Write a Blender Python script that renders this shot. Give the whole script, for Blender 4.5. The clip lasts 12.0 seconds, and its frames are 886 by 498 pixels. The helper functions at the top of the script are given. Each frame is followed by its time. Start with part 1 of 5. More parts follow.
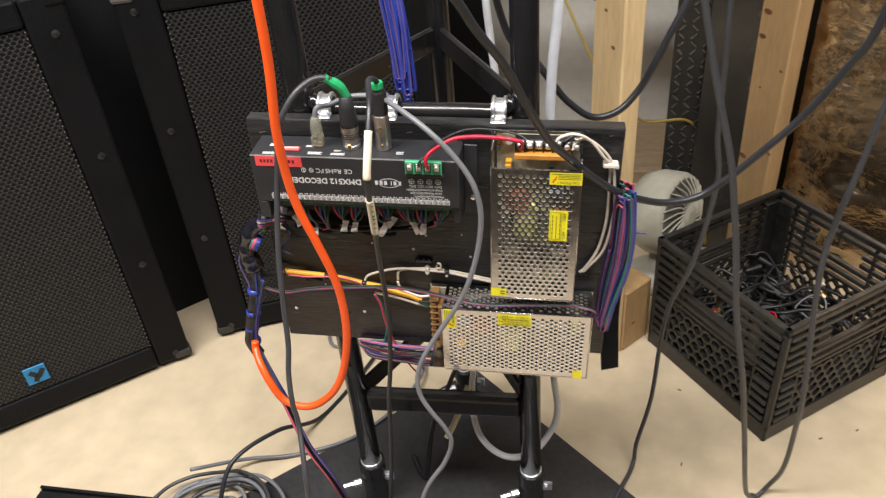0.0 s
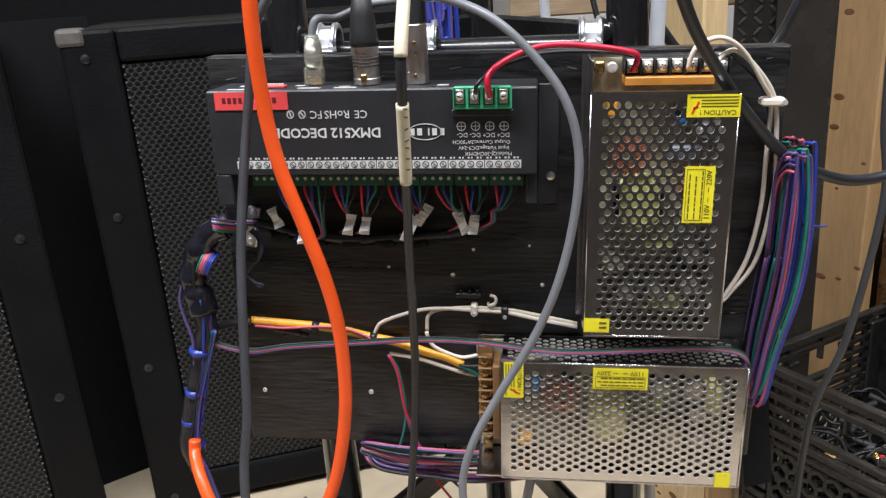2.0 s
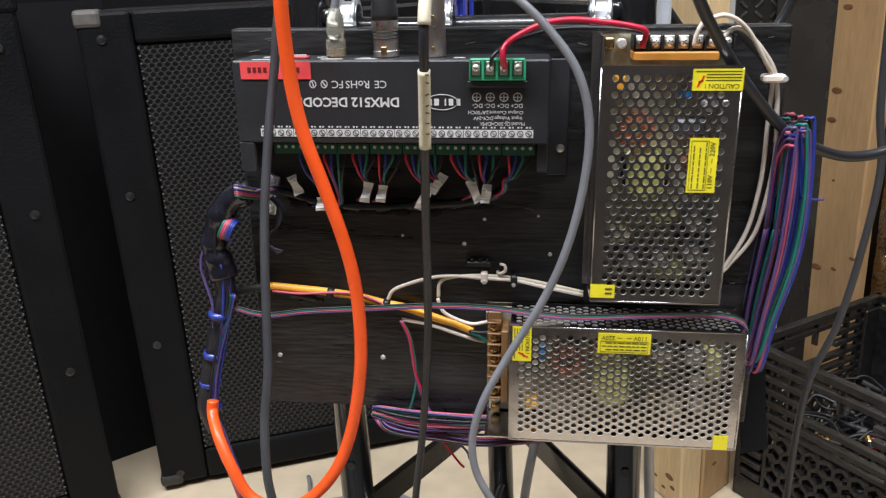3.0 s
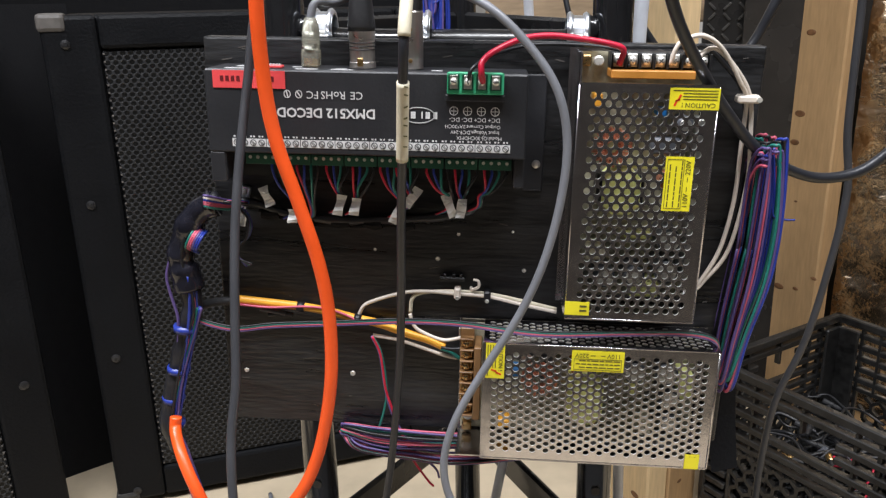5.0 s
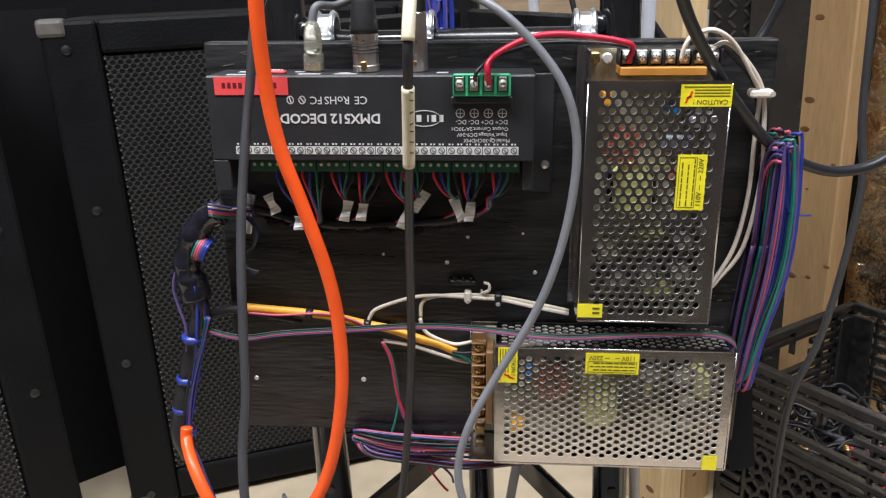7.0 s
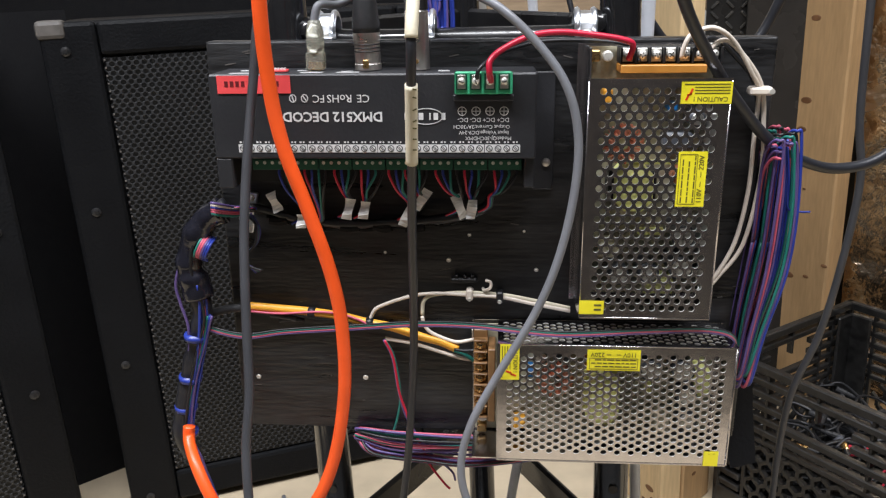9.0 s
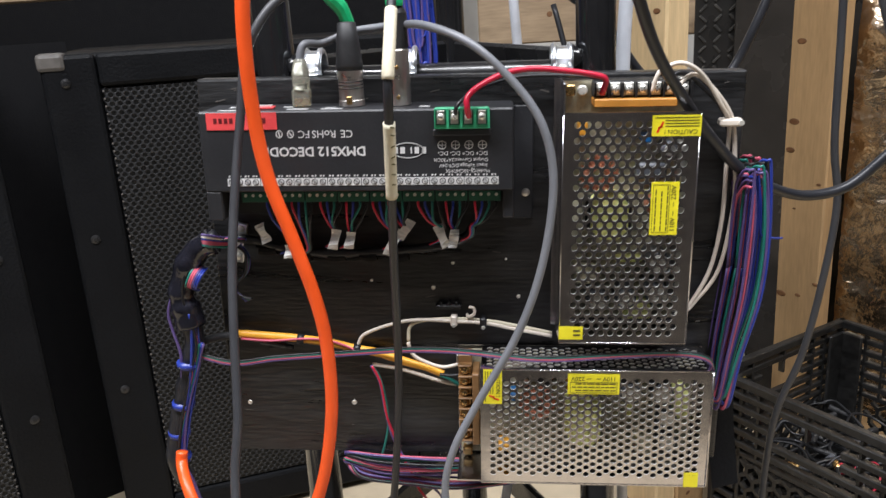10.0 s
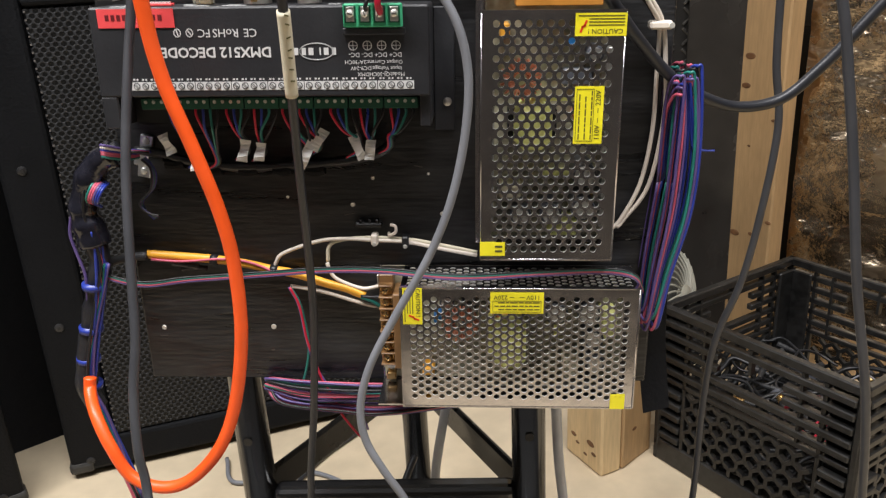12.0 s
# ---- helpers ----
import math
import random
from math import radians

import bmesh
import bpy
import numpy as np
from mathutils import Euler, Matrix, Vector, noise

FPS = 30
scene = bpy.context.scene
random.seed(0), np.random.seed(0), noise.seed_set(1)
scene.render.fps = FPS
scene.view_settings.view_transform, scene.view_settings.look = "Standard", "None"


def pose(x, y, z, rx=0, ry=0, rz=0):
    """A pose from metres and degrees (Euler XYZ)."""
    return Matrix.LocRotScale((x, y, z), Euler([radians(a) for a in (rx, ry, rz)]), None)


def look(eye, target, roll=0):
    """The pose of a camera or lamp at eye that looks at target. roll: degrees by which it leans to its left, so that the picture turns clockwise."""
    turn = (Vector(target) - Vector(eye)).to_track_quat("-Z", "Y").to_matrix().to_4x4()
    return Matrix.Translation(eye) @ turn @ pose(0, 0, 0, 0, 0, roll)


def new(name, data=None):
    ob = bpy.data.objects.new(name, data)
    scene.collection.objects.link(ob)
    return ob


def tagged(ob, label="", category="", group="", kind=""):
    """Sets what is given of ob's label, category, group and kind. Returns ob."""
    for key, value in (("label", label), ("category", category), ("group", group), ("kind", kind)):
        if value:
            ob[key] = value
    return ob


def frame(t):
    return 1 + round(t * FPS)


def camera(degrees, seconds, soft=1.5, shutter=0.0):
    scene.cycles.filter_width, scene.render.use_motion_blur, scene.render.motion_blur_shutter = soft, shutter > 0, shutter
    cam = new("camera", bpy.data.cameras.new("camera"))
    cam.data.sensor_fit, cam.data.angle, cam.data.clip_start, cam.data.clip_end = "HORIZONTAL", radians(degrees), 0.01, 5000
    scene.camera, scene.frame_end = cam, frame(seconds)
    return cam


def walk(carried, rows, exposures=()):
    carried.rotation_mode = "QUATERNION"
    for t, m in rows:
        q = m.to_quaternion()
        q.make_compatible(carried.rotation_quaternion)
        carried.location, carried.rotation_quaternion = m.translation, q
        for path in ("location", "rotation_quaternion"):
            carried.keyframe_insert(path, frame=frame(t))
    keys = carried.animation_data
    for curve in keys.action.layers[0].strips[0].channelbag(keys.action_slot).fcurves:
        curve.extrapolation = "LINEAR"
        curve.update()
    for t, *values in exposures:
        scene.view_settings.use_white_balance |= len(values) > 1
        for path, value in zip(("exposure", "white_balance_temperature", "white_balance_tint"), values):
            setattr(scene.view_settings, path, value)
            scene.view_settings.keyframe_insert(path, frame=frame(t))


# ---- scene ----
cam = camera(58.9, 12.0, soft=1.25, shutter=0.4)
PATH = [
    (0, (0.185, -0.767, 1.136), (-0.123, 0.824, -0.036), -5.3),
    (0.5, (0.182, -0.679, 1.113), (-0.187, 0.886, -0.077), -6.2),
    (0.7, (0.17, -0.638, 1.077), (-0.187, 0.949, -0.087), -6.0),
    (1, (0.127, -0.57, 0.994), (-0.115, 1.096, -0.087), -3.6),
    (1.2, (0.112, -0.536, 0.918), (-0.148, 1.2, -0.042), -3.4),
    (1.5, (0.073, -0.545, 0.813), (-0.156, 1.299, 0.075), -2.9),
    (2, (0.072, -0.583, 0.789), (-0.183, 1.296, 0.154), -3.9),
    (2.5, (0.071, -0.623, 0.781), (-0.182, 1.258, 0.152), -3.0),
    (3, (0.062, -0.616, 0.774), (-0.184, 1.264, 0.138), -3.0),
    (3.2, (0.054, -0.611, 0.774), (-0.181, 1.27, 0.134), -2.7),
    (4.8, (0.053, -0.613, 0.775), (-0.105, 1.29, 0.178), -1.5),
    (5, (0.053, -0.609, 0.772), (-0.1, 1.291, 0.168), -1.3),
    (5.5, (0.052, -0.602, 0.765), (-0.096, 1.29, 0.135), -1.4),
    (6, (0.054, -0.606, 0.778), (-0.099, 1.284, 0.143), -2.1),
    (6.5, (0.049, -0.599, 0.78), (-0.116, 1.294, 0.156), -2.6),
    (7, (0.051, -0.597, 0.779), (-0.121, 1.294, 0.153), -2.8),
    (9, (0.047, -0.601, 0.776), (-0.116, 1.294, 0.157), -2.9),
    (9.5, (0.047, -0.604, 0.776), (-0.134, 1.294, 0.171), -3.4),
    (10, (0.065, -0.615, 0.789), (-0.107, 1.292, 0.213), -3.5),
    (10.5, (0.075, -0.609, 0.799), (-0.06, 1.31, 0.252), -3.1),
    (11, (0.081, -0.61, 0.757), (-0.043, 1.297, 0.169), -1.8),
    (11.5, (0.098, -0.597, 0.736), (-0.018, 1.284, 0.065), -2.0),
    (12, (0.104, -0.593, 0.747), (-0.006, 1.283, 0.061), -2.9),
]
WHITE = [(0, 0.02, 6500, 10), (1, 0, 6400, 10), (2, -0.02, 5900, 10), (10.5, -0.02, 5900, 10), (11.5, 0.04, 6200, 10), (12, 0.05, 6200, 10)]
walk(cam, [(t, look(eye, target, roll)) for t, eye, target, roll in PATH], WHITE)

# ---------------- world, light, exposure ----------------
world = bpy.data.worlds.new("world")
scene.world = world
world.use_nodes = True
world.node_tree.nodes["Background"].inputs[0].default_value = (0.75, 0.8, 0.9, 1)
world.node_tree.nodes["Background"].inputs[1].default_value = 0.05


def area_lamp(name, m, sx, sy, watts, color):
    data = bpy.data.lights.new(name, "AREA")
    data.shape, data.size, data.size_y, data.energy, data.color = "RECTANGLE", sx, sy, watts, color
    ob = new(name, data)
    ob.matrix_world = m
    return ob


LAMPS = [(-0.74, -0.60, 62), (0.56, -0.60, 44)]
for lx, ly, watts in LAMPS:
    area_lamp("ceiling_lamp_light", pose(lx, ly, 2.36), 1.15, 0.28, watts, (1.0, 0.965, 0.925))

# ---------------- materials ----------------


def mat(name, color, rough=0.5, metal=0.0, vary=0.15, scale=8.0, bump=0.0, fine=60.0, spec=0.5, rough_vary=0.1, stretch=(1, 1, 1), island=0.0):
    """Two scales of noise over a base colour, with roughness variation and fine relief."""
    m = bpy.data.materials.new(name)
    m.use_nodes = True
    nt = m.node_tree
    n, l = nt.nodes, nt.links
    bsdf = n["Principled BSDF"]
    tc = n.new("ShaderNodeTexCoord")
    mp = n.new("ShaderNodeMapping")
    mp.inputs["Scale"].default_value = stretch
    l.new(tc.outputs["Object"], mp.inputs[0])
    n1 = n.new("ShaderNodeTexNoise")
    n1.inputs["Scale"].default_value, n1.inputs["Detail"].default_value = scale, 5
    n2 = n.new("ShaderNodeTexNoise")
    n2.inputs["Scale"].default_value, n2.inputs["Detail"].default_value = fine, 4
    for k in (n1, n2):
        l.new(mp.outputs[0], k.inputs["Vector"])
    add = n.new("ShaderNodeMath")
    add.operation = "ADD"
    l.new(n1.outputs[0], add.inputs[0])
    l.new(n2.outputs[0], add.inputs[1])
    ramp = n.new("ShaderNodeMapRange")
    ramp.inputs["From Min"].default_value, ramp.inputs["From Max"].default_value = 0.7, 1.3
    ramp.inputs["To Min"].default_value, ramp.inputs["To Max"].default_value = 1 - vary, 1 + vary
    l.new(add.outputs[0], ramp.inputs["Value"])
    last = ramp.outputs[0]
    if island:
        geo = n.new("ShaderNodeNewGeometry")
        r2 = n.new("ShaderNodeMapRange")
        r2.inputs["To Min"].default_value, r2.inputs["To Max"].default_value = 1 - island, 1 + island
        l.new(geo.outputs["Random Per Island"], r2.inputs["Value"])
        mu = n.new("ShaderNodeMath")
        mu.operation = "MULTIPLY"
        l.new(last, mu.inputs[0])
        l.new(r2.outputs[0], mu.inputs[1])
        last = mu.outputs[0]
    mul = n.new("ShaderNodeVectorMath")
    mul.operation = "SCALE"
    mul.inputs[0].default_value = color
    l.new(last, mul.inputs["Scale"])
    l.new(mul.outputs[0], bsdf.inputs["Base Color"])
    rr = n.new("ShaderNodeMapRange")
    rr.inputs["From Min"].default_value, rr.inputs["From Max"].default_value = 0.3, 0.7
    rr.inputs["To Min"].default_value, rr.inputs["To Max"].default_value = max(0.02, rough - rough_vary), min(1, rough + rough_vary)
    l.new(n1.outputs[0], rr.inputs["Value"])
    l.new(rr.outputs[0], bsdf.inputs["Roughness"])
    bsdf.inputs["Metallic"].default_value = metal
    bsdf.inputs["Specular IOR Level"].default_value = spec
    if bump:
        b = n.new("ShaderNodeBump")
        b.inputs["Strength"].default_value, b.inputs["Distance"].default_value = bump, 0.002 if bump < 1 else 0.008
        l.new(n2.outputs[0], b.inputs["Height"])
        l.new(b.outputs[0], bsdf.inputs["Normal"])
    return m


def grille_mat(name, pitch):
    """Black punched steel: a staggered lattice of round holes over dark cloth."""
    m = mat(name, (0.016, 0.017, 0.018), 0.5, 0.0, 0.2, 6, 0, 50, 0.3)
    nt = m.node_tree
    n, l = nt.nodes, nt.links
    bsdf = n["Principled BSDF"]
    tc = n.new("ShaderNodeTexCoord")
    outs = []
    for off in (0.0, 0.5):
        mp = n.new("ShaderNodeMapping")
        mp.inputs["Scale"].default_value = (1 / pitch, 1, 1 / (pitch * 1.2))
        mp.inputs["Location"].default_value = (off, 0, off)
        l.new(tc.outputs["Object"], mp.inputs[0])
        fr = n.new("ShaderNodeVectorMath")
        fr.operation = "FRACTION"
        l.new(mp.outputs[0], fr.inputs[0])
        sub = n.new("ShaderNodeVectorMath")
        sub.operation = "SUBTRACT"
        sub.inputs[1].default_value = (0.5, 0, 0.5)
        l.new(fr.outputs[0], sub.inputs[0])
        flat = n.new("ShaderNodeVectorMath")
        flat.operation = "MULTIPLY"
        flat.inputs[1].default_value = (1, 0, 1.2)
        l.new(sub.outputs[0], flat.inputs[0])
        ln = n.new("ShaderNodeVectorMath")
        ln.operation = "LENGTH"
        l.new(flat.outputs[0], ln.inputs[0])
        outs.append(ln.outputs["Value"])
    mn = n.new("ShaderNodeMath")
    mn.operation = "MINIMUM"
    l.new(outs[0], mn.inputs[0])
    l.new(outs[1], mn.inputs[1])
    st = n.new("ShaderNodeMapRange")
    st.inputs["From Min"].default_value, st.inputs["From Max"].default_value = 0.27, 0.36
    l.new(mn.outputs[0], st.inputs["Value"])
    mix = n.new("ShaderNodeMix")
    mix.data_type = "RGBA"
    mix.inputs[6].default_value = (0.002, 0.002, 0.002, 1)
    mix.inputs[7].default_value = (0.026, 0.0265, 0.0285, 1)
    l.new(st.outputs[0], mix.inputs[0])
    l.new(mix.outputs[2], bsdf.inputs["Base Color"])
    b = n.new("ShaderNodeBump")
    b.inputs["Strength"].default_value, b.inputs["Distance"].default_value = 0.8, 0.002
    l.new(st.outputs[0], b.inputs["Height"])
    l.new(b.outputs[0], bsdf.inputs["Normal"])
    return m


M_FLOOR = mat("floor_sealed", (0.60, 0.497, 0.350), 0.42, 0, 0.14, 1.6, 0.06, 18, 0.4, 0.12)
M_WALL = mat("painted_wall", (0.62, 0.60, 0.56), 0.7, 0, 0.08, 2, 0.05, 40)
# Dark colour puts a dim room into the unseen walls and reflections
M_DARKWALL = mat("unseen_dark_wall", (0.075, 0.070, 0.066), 0.8, 0, 0.2, 2, 0.05, 40)
M_CEIL = mat("ceiling_board", (0.55, 0.52, 0.48), 0.8, 0, 0.08, 2)
M_WOOD = mat("pine", (0.70, 0.52, 0.29), 0.55, 0, 0.13, 9, 0.12, 40, 0.3, 0.1, (6, 6, 0.7))
# Browner pine: the wall stud's own tone, and shade for the offcut block
M_WOODB = mat("brown_and_shaded_pine", (0.44, 0.285, 0.14), 0.55, 0, 0.14, 9, 0.12, 40, 0.3, 0.1, (6, 6, 0.7))
M_WOODH = mat("pine_rail", (0.34, 0.25, 0.16), 0.55, 0, 0.22, 9, 0.12, 40, 0.3, 0.1, (0.7, 6, 6))
M_KNOT = mat("knot", (0.16, 0.075, 0.03), 0.6, 0, 0.3, 60)
M_BOARD = mat("black_painted_ply", (0.0195, 0.0195, 0.0205), 0.34, 0, 0.75, 9, 0.3, 60, 0.5, 0.12, (0.7, 3, 5))
M_BLACKP = mat("black_powder_coat", (0.012, 0.012, 0.013), 0.28, 0, 0.2, 12, 0.05, 200, 0.6)
M_PLATE = mat("dusty_black_plate", (0.028, 0.028, 0.030), 0.48, 0, 0.35, 5, 0.08, 90, 0.5)
M_STEELBLK = mat("black_gloss_steel", (0.010, 0.010, 0.011), 0.18, 0, 0.2, 12, 0.03, 120, 0.7)
M_CASE = mat("decoder_case", (0.027, 0.0275, 0.031), 0.38, 0, 0.1, 20, 0.1, 500, 0.5)
# Recess, slot and hole shade put into the colour; also plain black parts
M_CASEDK = mat("recess_shade_and_black_parts", (0.008, 0.008, 0.009), 0.5)
M_PLASTBLK = mat("black_plastic", (0.014, 0.014, 0.015), 0.42, 0, 0.2, 20, 0.05, 300)
M_RUBBLK = mat("black_rubber", (0.02, 0.02, 0.022), 0.55, 0, 0.2, 20, 0.05, 300)
M_CABGREY = mat("grey_cable", (0.047, 0.048, 0.054), 0.42, 0, 0.1, 20)
M_CABLTGREY = mat("light_grey_cable", (0.175, 0.18, 0.198), 0.40, 0, 0.1, 20)
M_CABBLACK = mat("black_cable", (0.022, 0.023, 0.028), 0.38, 0, 0.1, 20)
M_ORANGE = mat("orange_cable", (0.93, 0.105, 0.012), 0.42, 0, 0.06, 20)
M_AMBER = mat("amber_loom", (0.86, 0.41, 0.035), 0.4, 0, 0.1, 30)
M_RED = mat("red_wire", (0.52, 0.014, 0.045), 0.35, 0, 0.08, 30)
M_WHITEW = mat("white_wire", (0.74, 0.66, 0.57), 0.4, 0, 0.06, 30)
M_BLUE = mat("blue_wire", (0.025, 0.045, 0.30), 0.35, 0, 0.1, 30)
M_GREENW = mat("green_wire", (0.02, 0.17, 0.14), 0.4, 0, 0.1, 30)
M_PINKW = mat("pink_wire", (0.55, 0.10, 0.16), 0.4, 0, 0.1, 30)
M_PURPLE = mat("purple_wire", (0.11, 0.075, 0.22), 0.35, 0, 0.1, 30)
M_BLKW = mat("black_wire", (0.012, 0.012, 0.014), 0.4, 0, 0.1, 30)
M_GREENT = mat("green_terminal", (0.06, 0.40, 0.20), 0.4, 0, 0.08, 40)
M_GREENDK = mat("green_terminal_dark", (0.012, 0.085, 0.05), 0.5, 0, 0.15, 60)
M_GREENTAPE = mat("green_tape", (0.02, 0.42, 0.15), 0.45, 0, 0.12, 60, 0.2, 90)
M_ALU = mat("aluminium_sheet", (0.54, 0.525, 0.545), 0.17, 1.0, 0.08, 18, 0.04, 160, 0.5, 0.08)
M_ALUIN = mat("aluminium_inside", (0.55, 0.54, 0.52), 0.45, 1.0, 0.15, 18)
# Paler than the sheet: glints on the hole walls put into the colour
M_RIM = mat("hole_rim_glint", (0.80, 0.79, 0.77), 0.5, 0.55, 0.15, 200)
M_ZINC = mat("zinc_plated", (0.80, 0.83, 0.88), 0.38, 1.0, 0.12, 60, 0.1, 200)
M_NICKEL = mat("nickel_shell", (0.74, 0.70, 0.66), 0.36, 1.0, 0.08, 60)
M_SCREW = mat("screw_steel", (0.80, 0.78, 0.72), 0.36, 0.6, 0.15, 200)
M_BRASS = mat("brass", (0.62, 0.42, 0.18), 0.3, 1.0, 0.15, 200)
M_COPPER = mat("copper_winding", (0.75, 0.30, 0.18), 0.35, 0.7, 0.25, 300)
M_YELLOWL = mat("yellow_label", (0.86, 0.76, 0.02), 0.4, 0, 0.05, 60)
M_YELLOWT = mat("transformer_tape", (0.88, 0.88, 0.32), 0.45, 0, 0.12, 80)
M_INK = mat("label_ink", (0.10, 0.09, 0.02), 0.5)
M_INKDK = mat("maroon_ink", (0.14, 0.010, 0.014), 0.5)
M_INKRED = mat("warning_red", (0.75, 0.05, 0.01), 0.5)
M_PRINT = mat("white_print", (0.72, 0.72, 0.72), 0.5, 0, 0.05, 100)
M_REDL = mat("red_label", (0.85, 0.085, 0.09), 0.45, 0, 0.06, 60)
M_PCB = mat("circuit_board", (0.42, 0.39, 0.28), 0.5, 0, 0.45, 110)
M_TERMBASE = mat("terminal_amber", (0.52, 0.22, 0.035), 0.4, 0, 0.15, 80)
M_TERMDULL = mat("terminal_brown", (0.20, 0.105, 0.04), 0.4, 0, 0.2, 80)
M_TAPE = mat("cream_tape", (0.74, 0.68, 0.52), 0.5, 0, 0.08, 60, 0.15, 120)
M_TAG = mat("white_tag", (0.62, 0.61, 0.59), 0.5, 0, 0.08, 60)
M_CAP = mat("capacitor_sleeve", (0.08, 0.085, 0.10), 0.35)
M_BLUEC = mat("blue_component", (0.02, 0.16, 0.45), 0.4)
M_CRATE = mat("crate_plastic", (0.019, 0.0185, 0.018), 0.38, 0, 0.6, 10, 0.15, 90, 0.5, 0.1)
M_FAN = mat("fan_plastic", (0.46, 0.45, 0.38), 0.45, 0, 0.08, 10)
M_FANDK = mat("fan_shadow", (0.12, 0.12, 0.11), 0.5)
M_CABINET = mat("speaker_paint", (0.0056, 0.0060, 0.0072), 0.55, 0, 0.25, 10, 0.5, 240, 0.14)
M_GRILLE = grille_mat("speaker_grille", 0.0105)
M_LOGO = mat("logo_blue", (0.012, 0.2, 0.45), 0.4)
M_WORN = mat("worn_corner", (0.09, 0.082, 0.075), 0.6, 0, 0.3, 80)
M_CORNERDK = mat("scuffed_black_corner", (0.030, 0.029, 0.027), 0.6, 0, 0.4, 80)
M_SCREWBLK = mat("worn_black_screw", (0.045, 0.045, 0.047), 0.3, 0.6, 0.3, 80)
M_GLOSSBLK = mat("black_sheet_plastic", (0.030, 0.027, 0.024), 0.24, 0, 0.3, 5, 0.6, 16, 0.7, 0.1)
M_FOIL = mat("crinkled_foil_sheet", (0.62, 0.50, 0.36), 0.24, 1.0, 0.3, 4, 1.0, 22, 0.6, 0.08, (1, 1, 1.5))
M_DIAMOND = mat("black_tread_plate", (0.02, 0.019, 0.018), 0.34, 0.0, 0.2, 10)
# Lighter than the tread sheet: the bars' highlights are put into the colour
M_DIAMONDBAR = mat("tread_bar_highlight", (0.05, 0.048, 0.045), 0.16, 0.0, 0.3, 60, 0, 60, 0.9)
M_WHITETUBE = mat("white_conduit", (0.70, 0.72, 0.78), 0.4, 0, 0.1, 20)
M_YELLOWC = mat("yellow_cable", (0.30, 0.22, 0.05), 0.45)
M_SHINYTAPE = mat("shiny_black_tape", (0.012, 0.012, 0.018), 0.16, 0, 0.3, 60, 0.4, 120, 0.6)
M_TAPEBLK = mat("black_cloth_tape", (0.014, 0.014, 0.018), 0.42, 0, 0.3, 60, 0.3, 160, 0.5)
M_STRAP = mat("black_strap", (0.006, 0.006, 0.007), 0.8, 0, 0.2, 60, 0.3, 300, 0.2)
M_LAMP = mat("lamp_housing", (0.7, 0.7, 0.68), 0.5)


def glass_mat(name, color, rough, alpha):
    m = bpy.data.materials.new(name)
    m.use_nodes = True
    b = m.node_tree.nodes["Principled BSDF"]
    b.inputs["Base Color"].default_value = (*color, 1)
    b.inputs["Roughness"].default_value = rough
    b.inputs["Transmission Weight"].default_value = alpha
    b.inputs["IOR"].default_value = 1.4
    return m


M_CLEAR = glass_mat("clear_plastic", (0.84, 0.82, 0.68), 0.2, 0.82)
M_TUBEGL = bpy.data.materials.new("lamp_diffuser")
M_TUBEGL.use_nodes = True
M_TUBEGL.node_tree.nodes["Principled BSDF"].inputs["Emission Color"].default_value = (1, 0.9, 0.78, 1)
M_TUBEGL.node_tree.nodes["Principled BSDF"].inputs["Emission Strength"].default_value = 3.0

# ---------------- mesh helpers ----------------


def link(name, bm, material, parent=None, label="", smooth=False):
    me = bpy.data.meshes.new(name)
    bm.to_mesh(me)
    bm.free()
    me.materials.append(material)
    if smooth:
        for p in me.polygons:
            p.use_smooth = True
    ob = new(name, me)
    if parent is not None:
        ob.parent = parent
    if label:
        ob["label"] = label
    return ob


def part(name, bm, material, parent, label="", smooth=False):
    return link(name, bm, material, parent, label, smooth)


def thing(name, m, label, category, group="", kind=""):
    ob = new(name)
    ob.empty_display_size = 0.02
    ob.matrix_world = m
    return tagged(ob, label, category, group, kind)


def add_box(bm, x0, x1, y0, y1, z0, z1, bevel=0.0, m=None, seg=1):
    r = bmesh.ops.create_cube(bm, size=1)
    mat4 = Matrix.Translation(((x0 + x1) / 2, (y0 + y1) / 2, (z0 + z1) / 2)) @ Matrix.Diagonal((abs(x1 - x0), abs(y1 - y0), abs(z1 - z0), 1))
    bmesh.ops.transform(bm, matrix=mat4, verts=r["verts"])
    vs = r["verts"]
    if bevel:
        es = list({e for v in vs for e in v.link_edges})
        g = bmesh.ops.bevel(bm, geom=es, offset=bevel, segments=seg, affect="EDGES", profile=0.5)
        vs = list({v for f in g["faces"] for v in f.verts} | {v for v in vs if v.is_valid})
    if m is not None:
        bmesh.ops.transform(bm, matrix=m, verts=vs)
    return bm


def box(x0, x1, y0, y1, z0, z1, bevel=0.0, m=None, seg=1):
    return add_box(bmesh.new(), x0, x1, y0, y1, z0, z1, bevel, m, seg)


def add_lathe(bm, profile, m, n=20):
    """Rings of (radius, height) round the local z axis."""
    rings = []
    for r, h in profile:
        rings.append([bm.verts.new(m @ Vector((r * math.cos(2 * math.pi * k / n), r * math.sin(2 * math.pi * k / n), h))) for k in range(n)])
    for a, b in zip(rings, rings[1:]):
        for k in range(n):
            bm.faces.new((a[k], a[(k + 1) % n], b[(k + 1) % n], b[k]))
    bm.faces.new(rings[0][::-1])
    bm.faces.new(rings[-1])
    return bm


def lathe(profile, m, n=20):
    return add_lathe(bmesh.new(), profile, m, n)


